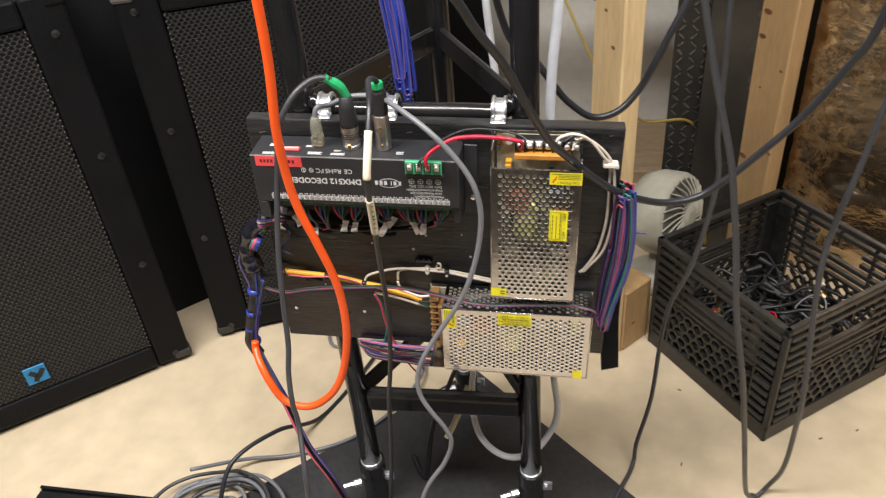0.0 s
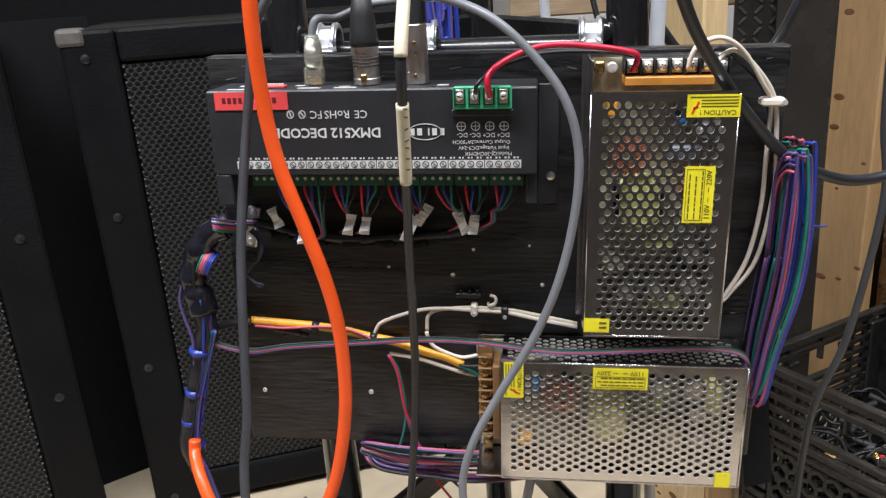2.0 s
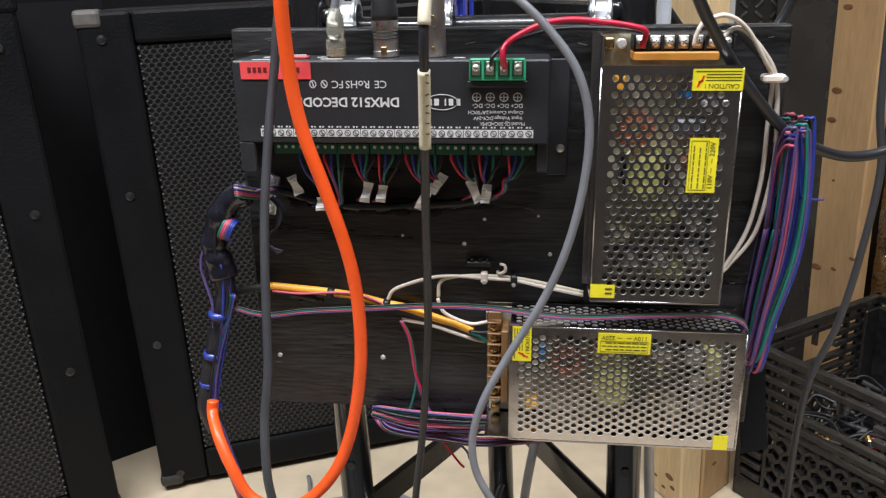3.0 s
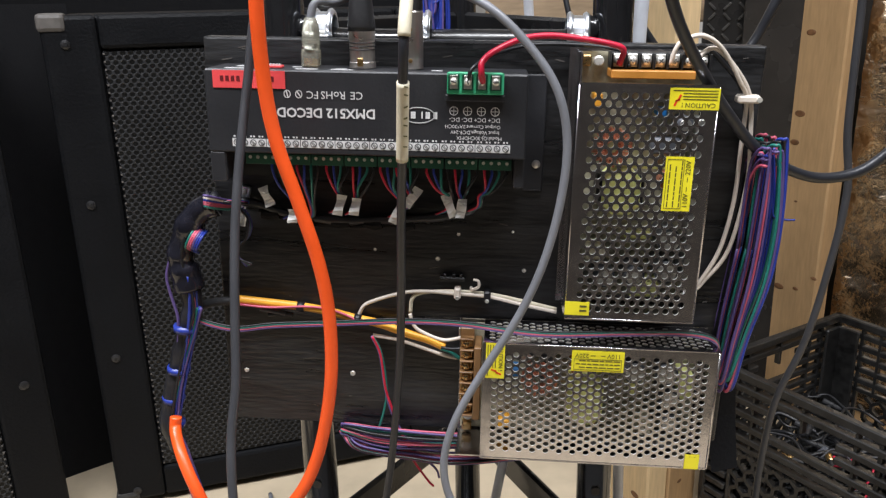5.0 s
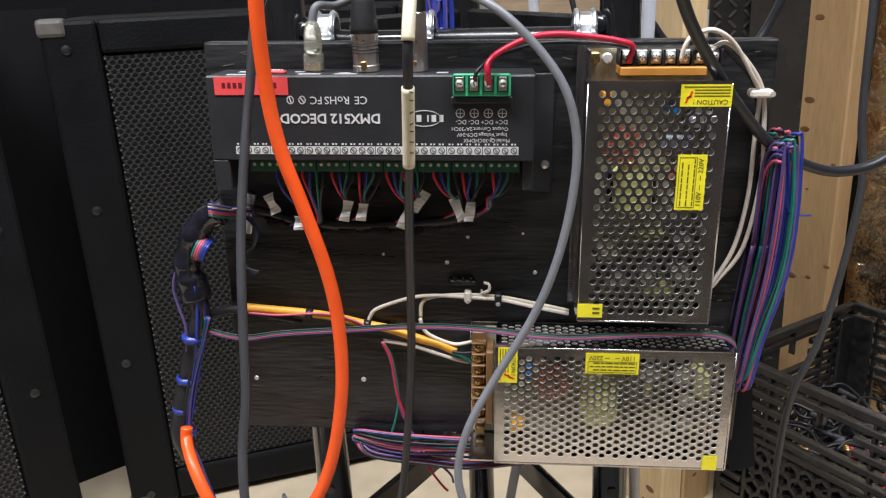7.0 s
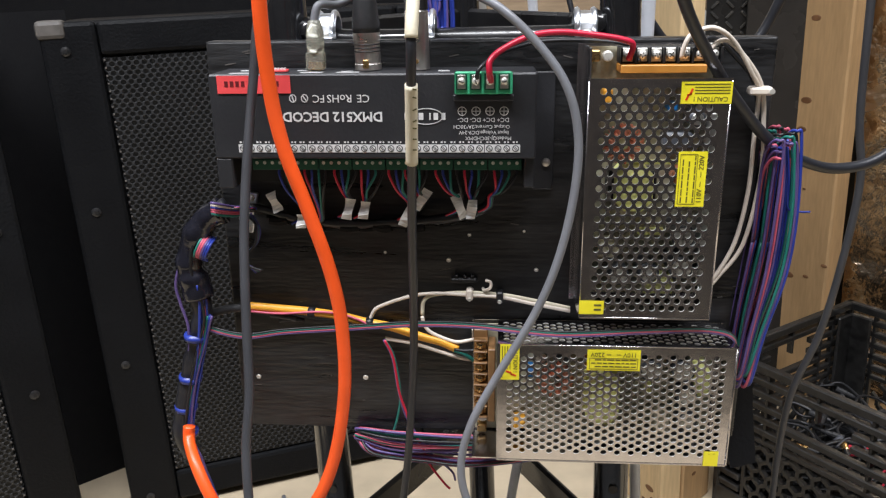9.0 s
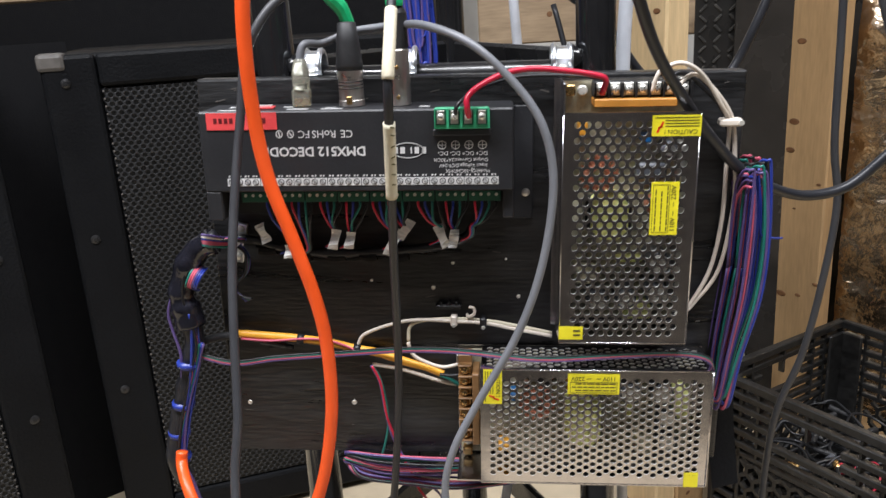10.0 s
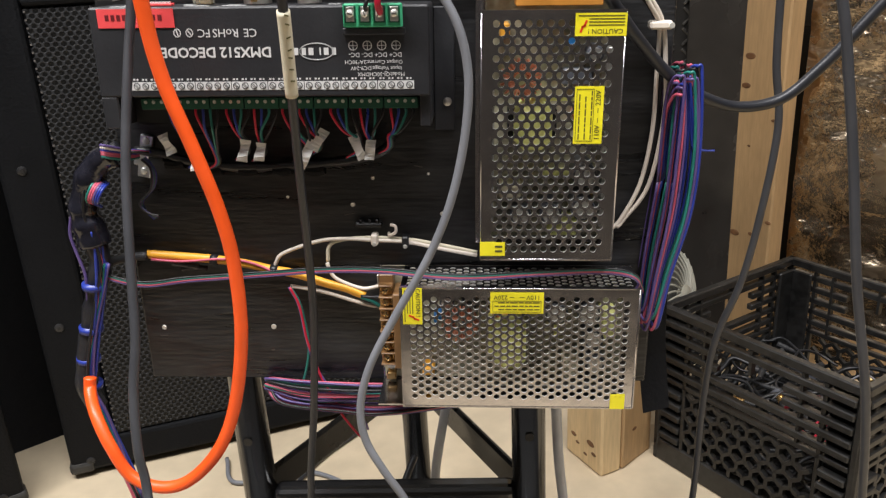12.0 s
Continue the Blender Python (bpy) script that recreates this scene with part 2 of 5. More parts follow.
def spline(pts, steps=7):
    """Catmull-Rom through the points."""
    p = [Vector(q) for q in pts]
    if len(p) == 2:
        return [p[0].lerp(p[1], k / steps) for k in range(steps + 1)]
    p = [p[0] * 2 - p[1]] + p + [p[-1] * 2 - p[-2]]
    out = []
    for i in range(1, len(p) - 2):
        for k in range(steps):
            t = k / steps
            a, b, c, d = p[i - 1], p[i], p[i + 1], p[i + 2]
            out.append(0.5 * ((2 * b) + (c - a) * t + (2 * a - 5 * b + 4 * c - d) * t * t + (3 * b - a - 3 * c + d) * t ** 3))
    out.append(p[-2])
    return out


def add_tube(bm, path, r, n=8, flat=1.0, wob=0.0):
    """A round tube along a finished path."""
    rings, up = [], None
    for i, q in enumerate(path):
        d = (path[min(i + 1, len(path) - 1)] - path[max(i - 1, 0)]).normalized()
        if up is None:
            up = d.orthogonal().normalized()
        up = (up - d * up.dot(d)).normalized()
        side = d.cross(up)
        rr = r * (1 + wob * noise.noise(q * 90)) if wob else r
        rings.append([bm.verts.new(q + (up * math.cos(2 * math.pi * k / n) * flat + side * math.sin(2 * math.pi * k / n)) * rr) for k in range(n)])
    for a, b in zip(rings, rings[1:]):
        for k in range(n):
            bm.faces.new((a[k], a[(k + 1) % n], b[(k + 1) % n], b[k]))
    bm.faces.new(rings[0][::-1])
    bm.faces.new(rings[-1])
    return bm


def tube(pts, r, n=8, steps=7, flat=1.0, wob=0.0):
    return add_tube(bmesh.new(), spline(pts, steps), r, n, flat, wob)


def rod(a, b, r, n=16):
    return add_tube(bmesh.new(), [Vector(a), Vector(b)], r, n)


def cable(name, pts, r, material, label, category="cable", group="", n=10, steps=8, wob=0.0):
    ob = link(name, tube(pts, r, n, steps, 1.0, wob), material, None, "", True)
    return tagged(ob, label, category, group)


def text_mesh(name, body, size, m, material, parent, align="CENTER", bold=0.0):
    cu = bpy.data.curves.new("text", "FONT")
    cu.body, cu.size, cu.align_x, cu.align_y = body, size, align, "CENTER"
    cu.extrude, cu.resolution_u, cu.offset = 0.00008, 2, bold
    tmp = bpy.data.objects.new("text", cu)
    me = bpy.data.meshes.new_from_object(tmp)
    bpy.data.objects.remove(tmp)
    me.name = name
    me.materials.clear()
    me.materials.append(material)
    ob = new(name, me)
    ob.parent = parent
    ob.matrix_basis = m
    return ob


# the black board hangs two degrees out of level; its own frame is x along it, z up it, y into it
BOARD = pose(0, 0, 0.57, 0, 2.0, 0)


def onb(x, y, z):
    return BOARD @ Vector((x, y, z))


FACE = pose(0, 0, 0, 90, 0, 0)          # text upright, facing -y
FACE_UD = pose(0, 0, 0, 90, 180, 0)     # text upside down, facing -y

# ---------------- setting ----------------
def structure(name, bm, material, label, category):
    return tagged(link(name, bm, material), label, category, "", "structure")


structure("floor", box(-3, 3, -0.95, 1.6, -0.1, 0), M_FLOOR, "smooth beige sealed concrete floor with faint stains", "floor")
structure("ceiling", box(-3, 3, -0.95, 1.6, 2.45, 2.55), M_CEIL, "plain pale ceiling board of the storage room", "ceiling")
structure("wall_north", box(-3, 3, 1.45, 1.6, 0, 2.45), M_WALL, "white painted wall behind the bare timber posts", "wall")
# Unseen dark wall just behind the camera, added to darken the metal's reflections
structure("dark_reflection_wall", box(-2.85, 2.85, -0.95, -0.81, 0, 2.45), M_DARKWALL, "unseen dark wall added behind the camera to darken reflections", "wall")
# Unseen closing walls; the dimness of the room is in their colour
structure("wall_west", box(-3, -2.85, -0.95, 1.45, 0, 2.45), M_DARKWALL, "unseen wall closing the room beside the loudspeakers, coloured dark for a dim room", "wall")
structure("wall_east", box(2.85, 3, -0.95, 1.45, 0, 2.45), M_DARKWALL, "unseen wall closing the room beyond the crate, coloured dark for a dim room", "wall")

for lx, ly, watts in LAMPS:
    th = thing("ceiling_lamp", pose(lx, ly, 2.45), "slim white ceiling lamp with glowing diffuser", "lamp", "ceiling lamps")
    part("housing", box(-0.6, 0.6, -0.16, 0.16, -0.05, 0, 0.006), M_LAMP, th)
    part("diffuser", box(-0.58, 0.58, -0.14, 0.14, -0.062, -0.051, 0.004), M_TUBEGL, th, "glowing white diffuser")


# timber posts, boards and sheets behind the stand
def post(name, corner, turn, w, d, h, label, knots, foot=0.0, wood=M_WOOD):
    th = thing(name, pose(corner[0], corner[1], foot, 0, 0, turn), label, "post", "timber posts")
    part("timber", box(0, w, 0, d, 0, h, 0.003), wood, th)
    for kx, kz, r in knots:
        part("knot", lathe([(r, 0), (r * 0.7, 0.0012), (r * 0.1, 0.0014)], pose(kx, 0.0004, kz, 90, 0, 0) @ Matrix.Diagonal((1.3, 0.7, 1, 1)), 14), M_KNOT, th)
    return th


post("timber_post", (0.223, 0.493), -60, 0.089, 0.038, 2.40, "pale pine stud standing on the floor, with knots and bark flecks", [(0.062, 0.045, 0.008), (0.070, 0.03, 0.005), (0.02, 0.04, 0.006), (0.03, 0.03, 0.004), (0.05, 0.02, 0.004), (0.070, 0.775, 0.006), (0.073, 0.812, 0.004), (0.06, 0.647, 0.005), (0.035, 0.7, 0.004)])
# Brown wood carries the shade on the block's side turned from the light
post("timber_block", (0.3025, 0.4345), 46, 0.078, 0.060, 0.150, "short offcut block on the floor against the pine stud, its shade put into brown wood", [(0.03, 0.06, 0.005)], 0.0, M_WOODB)
post("timber_post", (0.552, 0.805), -57, 0.089, 0.038, 2.45, "aged pine wall stud with dark knots beside the black sheets", [(0.022, 0.708, 0.008), (0.018, 0.573, 0.009), (0.014, 0.523, 0.008), (0.015, 0.256, 0.009), (0.05, 0.262, 0.005), (0.083, 0.291, 0.005), (0.03, 0.42, 0.003), (0.075, 0.47, 0.004)], 0.0, M_WOODB)


def rail(m, w, d, h, label):
    th = thing("timber_rail", m, label, "timber rail", "timber rails")
    part("timber", box(0, w, 0, d, 0, h, 0.003), M_WOODH, th)
    for k in range(3):
        part("knot", lathe([(0.006, 0), (0.004, 0.001), (0.0005, 0.0012)], pose(0.13 + 0.37 * k * w, 0.0004, h * 0.5, 90, 0, 0), 12), M_KNOT, th)


rail(pose(-2.85, 0.955, 0.857, 0, 0, 0), 2.87, 0.038, 0.089, "horizontal pine rail fixed behind the loudspeakers")
rail(pose(0.02, 0.882, 0.725, 0, 0, 0), 0.62, 0.038, 0.1, "short horizontal pine rail behind the stand")
rail(pose(0.15, 1.09, 0.0, 0, 0, 0), 0.9, 0.3, 0.04, "worn brown plank lying on the floor against the wall")

th = thing("tread_plate", pose(0.398, 0.83, 0.0, -0.5, 0, -4), "black rubber tread sheet with raised diamond bars", "sheet")
bm = box(0, 0.075, 0, 0.006, 0, 0.79)
part("sheet", bm, M_DIAMOND, th)
bm = bmesh.new()
for r in range(46):
    for c in range(3):
        s = 1 if (r + c) % 2 else -1
        add_box(bm, -0.0085, 0.0085, -0.003, 0.0005, -0.0026, 0.0026, 0.0012, pose(0.013 + 0.025 * c, 0, 0.012 + 0.0172 * r, 0, 45 * s, 0))
part("raised_bar", bm, M_DIAMONDBAR, th)

th = thing("plastic_sheet", pose(0.460, 0.808, 0, -0.5, 0, -6), "glossy black plastic sheet leaning against the wall", "sheet", "black sheets")
part("sheet", box(0, 0.17, 0, 0.005, 0, 0.826, 0.001), M_GLOSSBLK, th)


def crinkled(name, m, w, h, amp, material):
    """A thin sheet with real folds, front and back."""
    bm = bmesh.new()
    nx, nz = 44, 60
    front = [[bm.verts.new((w * i / nx, amp * (noise.noise(Vector((i * 0.23, 0, j * 0.23))) + 0.6 * noise.noise(Vector((i * 0.6 + 9, 3, j * 0.5)))), h * j / nz)) for i in range(nx + 1)] for j in range(nz + 1)]
    back = [[bm.verts.new((v.co.x, v.co.y + 0.002, v.co.z)) for v in row] for row in front]
    for j in range(nz):
        for i in range(nx):
            bm.faces.new((front[j][i], front[j][i + 1], front[j + 1][i + 1], front[j + 1][i]))
            bm.faces.new((back[j][i + 1], back[j][i], back[j + 1][i], back[j + 1][i + 1]))
    ob = link(name, bm, material, None, "", True)
    ob.matrix_world = m
    return ob


tagged(crinkled("wrinkled_sheet", pose(0.652, 0.778, 0.0, 0, 0, -35), 0.9, 0.851, 0.011, M_FOIL), "wrinkled dark foil insulation sheet hung on the wall", "sheet")
# Added black sheets: one for the shade between the loudspeakers, one hiding the wall
drape = structure("darkening_sheet", box(-0.085, 0.085, 0, 0.02, 0, 0.78), M_STRAP, "black sheet standing in for the shade between the loudspeakers", "drape")
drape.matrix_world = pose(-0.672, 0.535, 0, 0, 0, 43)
structure("darkening_sheet", box(-2.85, -0.03, 1.26, 1.3, 0, 0.94), M_STRAP, "black sheet added to keep the space behind the loudspeakers dark", "drape")
structure("partition", box(0.60, 2.85, 0.93, 0.97, 0, 0.86), M_GLOSSBLK, "dark board wall behind the foil sheet", "wall")

# desk fan behind the crate
th = thing("desk_fan", pose(0.408, 0.675, 0.0, 0, 0, 58) @ Matrix.Diagonal((1.0, 1.0, 0.88, 1)), "pale grey plastic desk fan standing on the floor", "fan")
part("foot", lathe([(0.07, 0), (0.075, 0.008), (0.06, 0.025), (0.022, 0.04), (0.02, 0.11)], pose(0, 0.02, 0), 24), M_FAN, th, smooth=True)
fm = pose(0, 0, 0.205, 80, 0, 0)
part("housing", lathe([(0.035, -0.075), (0.088, -0.06), (0.1, -0.03), (0.1, 0.012), (0.094, 0.024)], fm, 40), M_FAN, th, smooth=True)
part("front_well", lathe([(0.088, 0.0241), (0.086, 0.0255)], fm, 32), M_FANDK, th)
for k in range(26):
    a = 2 * math.pi * k / 26
    part("grille_rib", tube([fm @ Vector((0.024 * math.cos(a), 0.024 * math.sin(a), 0.04)), fm @ Vector((0.06 * math.cos(a + 0.35), 0.06 * math.sin(a + 0.35), 0.037)), fm @ Vector((0.093 * math.cos(a + 0.6), 0.093 * math.sin(a + 0.6), 0.025))], 0.002, 5, 4), M_FAN, th)
part("hub_cap", lathe([(0.027, 0.034), (0.027, 0.042), (0.015, 0.046)], fm, 20), M_FAN, th)
part("tilt_knob", lathe([(0.016, 0), (0.016, 0.014), (0.012, 0.016)], pose(-0.02, -0.035, 0.1, 90, 0, 0), 16), M_FAN, th)


# ---------------- loudspeakers ----------------
def loudspeaker(m, w, h, d, b, label, badge_at, scuffed):
    """Origin at the front left bottom corner; x along the front, y into the cabinet; b is the frame's width."""
    th = thing("loudspeaker", m, label, "loudspeaker", "loudspeakers")
    top, low = 0.046, 0.064
    part("cabinet", box(0, w, 0.016, d, 0.012, h, 0.008, None, 2), M_CABINET, th)
    part("side_frame", box(0.0, b, 0, 0.0158, 0.012, h, 0.006, None, 2), M_CABINET, th)
    part("side_frame", box(w - b, w, 0, 0.0158, 0.012, h, 0.006, None, 2), M_CABINET, th)
    part("top_frame", box(b + 0.0005, w - b - 0.0005, 0, 0.0158, h - top, h, 0.006, None, 2), M_CABINET, th)
    part("bottom_frame", box(b + 0.0005, w - b - 0.0005, 0, 0.0158, 0.012, low, 0.006, None, 2), M_CABINET, th)
    part("grille", box(b + 0.001, w - b - 0.001, 0.005, 0.0155, low + 0.001, h - top - 0.001, 0.003), M_GRILLE, th, "black punched steel grille")
    for sx in (b + 0.0035, w - b - 0.0035):
        bm = bmesh.new()
        for k in range(62):
            z = low + 0.006 + (h - low - top - 0.012) * k / 61
            add_box(bm, -0.0012, 0.0012, -0.0008, 0.0008, -0.0012, 0.0012, 0, pose(sx, 0.0043, z))
        ob = part("grille_edge", bm, M_WORN, th, "row of worn bright dots along the grille's fold")
        ob["kind"] = "stuff"
    for sx in (0.030, w - 0.030):
        for z in (0.030, 0.264, 0.504, 0.726):
            scr = part("screw", lathe([(0.0068, 0), (0.0062, 0.0016), (0.003, 0.0026)], pose(sx, 0, z, 90, 0, 0), 14), M_SCREWBLK, th)
            part("socket", box(sx - 0.0022, sx + 0.0022, -0.0030, -0.0024, z - 0.0022, z + 0.0022), M_CASEDK, scr)
    for cx in (0.0, w):
        x0, x1 = (cx - 0.003, cx + 0.034) if cx == 0 else (cx - 0.034, cx + 0.003)
        wm = M_WORN if scuffed and cx == 0 else M_CABINET
        part("corner_guard", box(x0, x1, -0.003, 0.03, h - 0.022, h + 0.003, 0.006, None, 2), wm, th, "scuffed corner" if wm is M_WORN else "")
        part("corner_guard", box(x0, x1, -0.003, 0.03, 0.010, 0.030, 0.006, None, 2), M_CORNERDK, th)
        part("foot", box(cx + 0.02 if cx == 0 else cx - 0.06, cx + 0.06 if cx == 0 else cx - 0.02, 0.02, 0.06, 0, 0.012, 0.002), M_RUBBLK, th)
        part("foot", box(cx + 0.02 if cx == 0 else cx - 0.06, cx + 0.06 if cx == 0 else cx - 0.02, d - 0.06, d - 0.02, 0, 0.012, 0.002), M_RUBBLK, th)
    if badge_at:
        lx, lz = badge_at
        badge = part("badge", box(lx - 0.020, lx + 0.020, 0.001, 0.0045, lz - 0.020, lz + 0.020, 0.001), M_LOGO, th, "small square blue badge")
        bm = bmesh.new()
        add_box(bm, -0.0045, 0.0045, -0.0012, 0, 0, 0.02, 0, pose(lx + 0.002, 0.001, lz - 0.006, 0, 38, 0))
        add_box(bm, -0.0045, 0.0045, -0.0012, 0, 0, 0.016, 0, pose(lx + 0.001, 0.001, lz - 0.002, 0, -42, 0))
        add_box(bm, -0.0045, 0.0045, -0.0012, 0, -0.014, 0.002, 0, pose(lx + 0.002, 0.001, lz - 0.002, 0, 28, 0))
        part("badge_mark", bm, M_CASEDK, badge)
    return th


W1 = 0.56
a1 = radians(38.8)
loudspeaker(pose(-0.601 - W1 * math.cos(a1), 0.365 - W1 * math.sin(a1), 0, 0, 0, 38.8), W1, 0.79, 0.5, 0.068, "large black loudspeaker cabinet with steel grille and blue badge", (W1 - 0.281, 0.109), False)
loudspeaker(pose(-0.561, 0.426, 0, 0, 0, 22), 0.56, 0.764, 0.5, 0.072, "large black loudspeaker cabinet with scuffed corners behind the stand", None, True)


# ---------------- truss stand ----------------
YP = 0.036
th = thing("truss_stand", pose(0, 0, 0), "black triangular steel truss stand on a floor plate", "stand")
plate = [(0.011, 0.357), (-0.432, -0.036), (-0.004, -0.453), (0.442, -0.052)]
bm = bmesh.new()
lo, hi = [bm.verts.new((x, y, 0.0005)) for x, y in plate], [bm.verts.new((x, y, 0.009)) for x, y in plate]
bm.faces.new(lo[::-1])
bm.faces.new(hi)
for k in range(4):
    bm.faces.new((lo[k], lo[(k + 1) % 4], hi[(k + 1) % 4], hi[k]))
bmesh.ops.recalc_face_normals(bm, faces=bm.faces)
part("base_plate", bm, M_PLATE, th, "flat black steel base plate")
POLES = [(-0.122, YP), (0.138, YP), (0.008, 0.258)]


def on_pole(k, z):
    x, y = POLES[k]
    return Vector((x, y, z))


for k in range(3):
    pole = part("pole", add_tube(bmesh.new(), [on_pole(k, 0.009), on_pole(k, 0.6), on_pole(k, 1.9)], 0.0158, 24), M_STEELBLK, th, smooth=True)
    m = Matrix.Translation(on_pole(k, 0))
    part("socket", lathe([(0.0195, 0.0095), (0.0195, 0.092), (0.0215, 0.0925), (0.0215, 0.112), (0.0165, 0.1125)], m, 24), M_BLACKP, pole, smooth=False)
    part("collar_ring", lathe([(0.0172, 0.1127), (0.0172, 0.1165), (0.0160, 0.117)], m, 24), M_ZINC, pole)
    part("bolt", lathe([(0.006, 0), (0.006, 0.012), (0.004, 0.014), (0.004, 0.03)], m @ pose(-0.02, -0.012, 0.07, 0, -90, 25), 6), M_ZINC, pole)
    bm = bmesh.new()
    add_box(bm, 0.018, 0.034, -0.002, 0.002, 0.066, 0.086, 0.0015)
    add_box(bm, 0.018, 0.028, -0.006, 0.006, 0.07, 0.08, 0.002)
    bmesh.ops.transform(bm, matrix=m, verts=bm.verts)
    part("wing_nut", bm, M_ZINC, pole)
    part("pin_hole", lathe([(0.0042, 0), (0.0042, 0.0012)], Matrix.Translation(on_pole(k, 0.338)) @ pose(0, -0.0152, 0, 90, 0, 0), 12), M_CASEDK, pole)
for z in (0.272, 0.743, 1.25):
    a, b, c = on_pole(0, z), on_pole(1, z - 0.006), on_pole(2, z)
    bend = [a + Vector((0.012, 0, 0.012)), a + Vector((0.03, -0.002, 0.002)), a.lerp(b, 0.25), a.lerp(b, 0.5), a.lerp(b, 0.75), b + Vector((-0.03, -0.002, 0.002)), b + Vector((-0.012, 0, 0.014))]
    if z < 0.5:
        part("cross_bar", box(a.x + 0.013, b.x - 0.013, YP - 0.011, YP + 0.011, z - 0.032, z + 0.007, 0.0075, None, 3), M_STEELBLK, th, "deep rounded black cross bar")
    else:
        part("cross_bar", tube(bend, 0.0105, 16, 5), M_STEELBLK, th, smooth=True)
    for p, q in ((a, c), (b, c)):
        d = (q - p).normalized()
        m = Matrix.Translation(p) @ d.to_track_quat("X", "Z").to_matrix().to_4x4()
        bm = box(0.012, (q - p).length - 0.01, -0.004, 0.004, -0.017, 0.017, 0.003, m)
        part("side_brace", bm, M_BLACKP, th)

# ---------------- board ----------------
th = thing("mounting_board", BOARD, "black painted plywood board clamped to the stand", "board")
bm = box(-0.184, 0.2405, 0.0, 0.0175, -0.157, 0.1735, 0.0018, None, 2)
part("plywood", bm, M_BOARD, th)
for x, z, r in ((0.0163, 0.0216, 0.0016), (-0.0005, 0.0, 0.002), (-0.1673, -0.1089, 0.0022), (-0.0733, -0.1076, 0.0024), (0.0703, -0.0076, 0.0018), (-0.0522, 0.0062, 0.0014), (-0.121, -0.064, 0.0012), (0.06, 0.025, 0.0012)):
    part("screw", lathe([(r, 0.0), (r * 0.8, 0.0007), (r * 0.3, 0.0004)], pose(x, 0, z, 90, 0, 0), 10), M_SCREW, th)
rnd = random.Random(4)
for k in range(34):
    x, z = rnd.uniform(-0.17, 0.23), rnd.choice([rnd.uniform(-0.15, 0.05), rnd.uniform(0.155, 0.173)])
    part("scuff", box(-rnd.uniform(0.001, 0.006), rnd.uniform(0.001, 0.005), -0.0003, 0.0003, -rnd.uniform(0.0002, 0.0006), 0.0003, 0, pose(x, 0, z, 0, rnd.uniform(-16, 16), 0)), M_WORN, th)


# pipe clamps that hold the board on the stand's cross bar
def pipe_clamp(x):
    t = thing("pipe_clamp", BOARD @ pose(x, 0.028, 0.178), "zinc-plated two-ear pipe clamp round the bar", "clamp", "pipe clamps")
    bm = bmesh.new()
    for k in range(13):
        a = math.pi * (1.05 - 1.1 * k / 12)
        for r in (0.0125, 0.0145):
            for sx in (-0.0085, 0.0085):
                bm.verts.new((sx, -0.002 + math.cos(a) * -r, math.sin(a) * r))
    v = list(bm.verts)
    for k in range(12):
        o, p = k * 4, k * 4 + 4
        bm.faces.new((v[o + 2], v[o + 3], v[p + 3], v[p + 2]))
        bm.faces.new((v[o + 1], v[o], v[p], v[p + 1]))
        bm.faces.new((v[o], v[o + 2], v[p + 2], v[p]))
        bm.faces.new((v[o + 3], v[o + 1], v[p + 1], v[p + 3]))
    bmesh.ops.recalc_face_normals(bm, faces=bm.faces)
    part("saddle", bm, M_ZINC, t, smooth=False)
    bm = bmesh.new()
    for sx in (-0.0062, 0.0062):
        add_tube(bm, [Vector((sx, -0.002 - math.cos(math.pi * k / 10) * 0.0152, math.sin(math.pi * k / 10) * 0.0152)) for k in range(11)], 0.0022, 6)
    part("rolled_edge", bm, M_ZINC, t, smooth=True)
    part("ear", box(-0.0085, 0.0085, -0.026, -0.012, -0.0043, -0.0023, 0.0006), M_ZINC, t)
    part("screw_head", lathe([(0.0042, 0), (0.004, 0.002), (0.002, 0.0028)], pose(0, -0.02, -0.0022), 12), M_SCREW, t)


for x in (-0.0945, -0.0185, 0.1035):
    pipe_clamp(x)


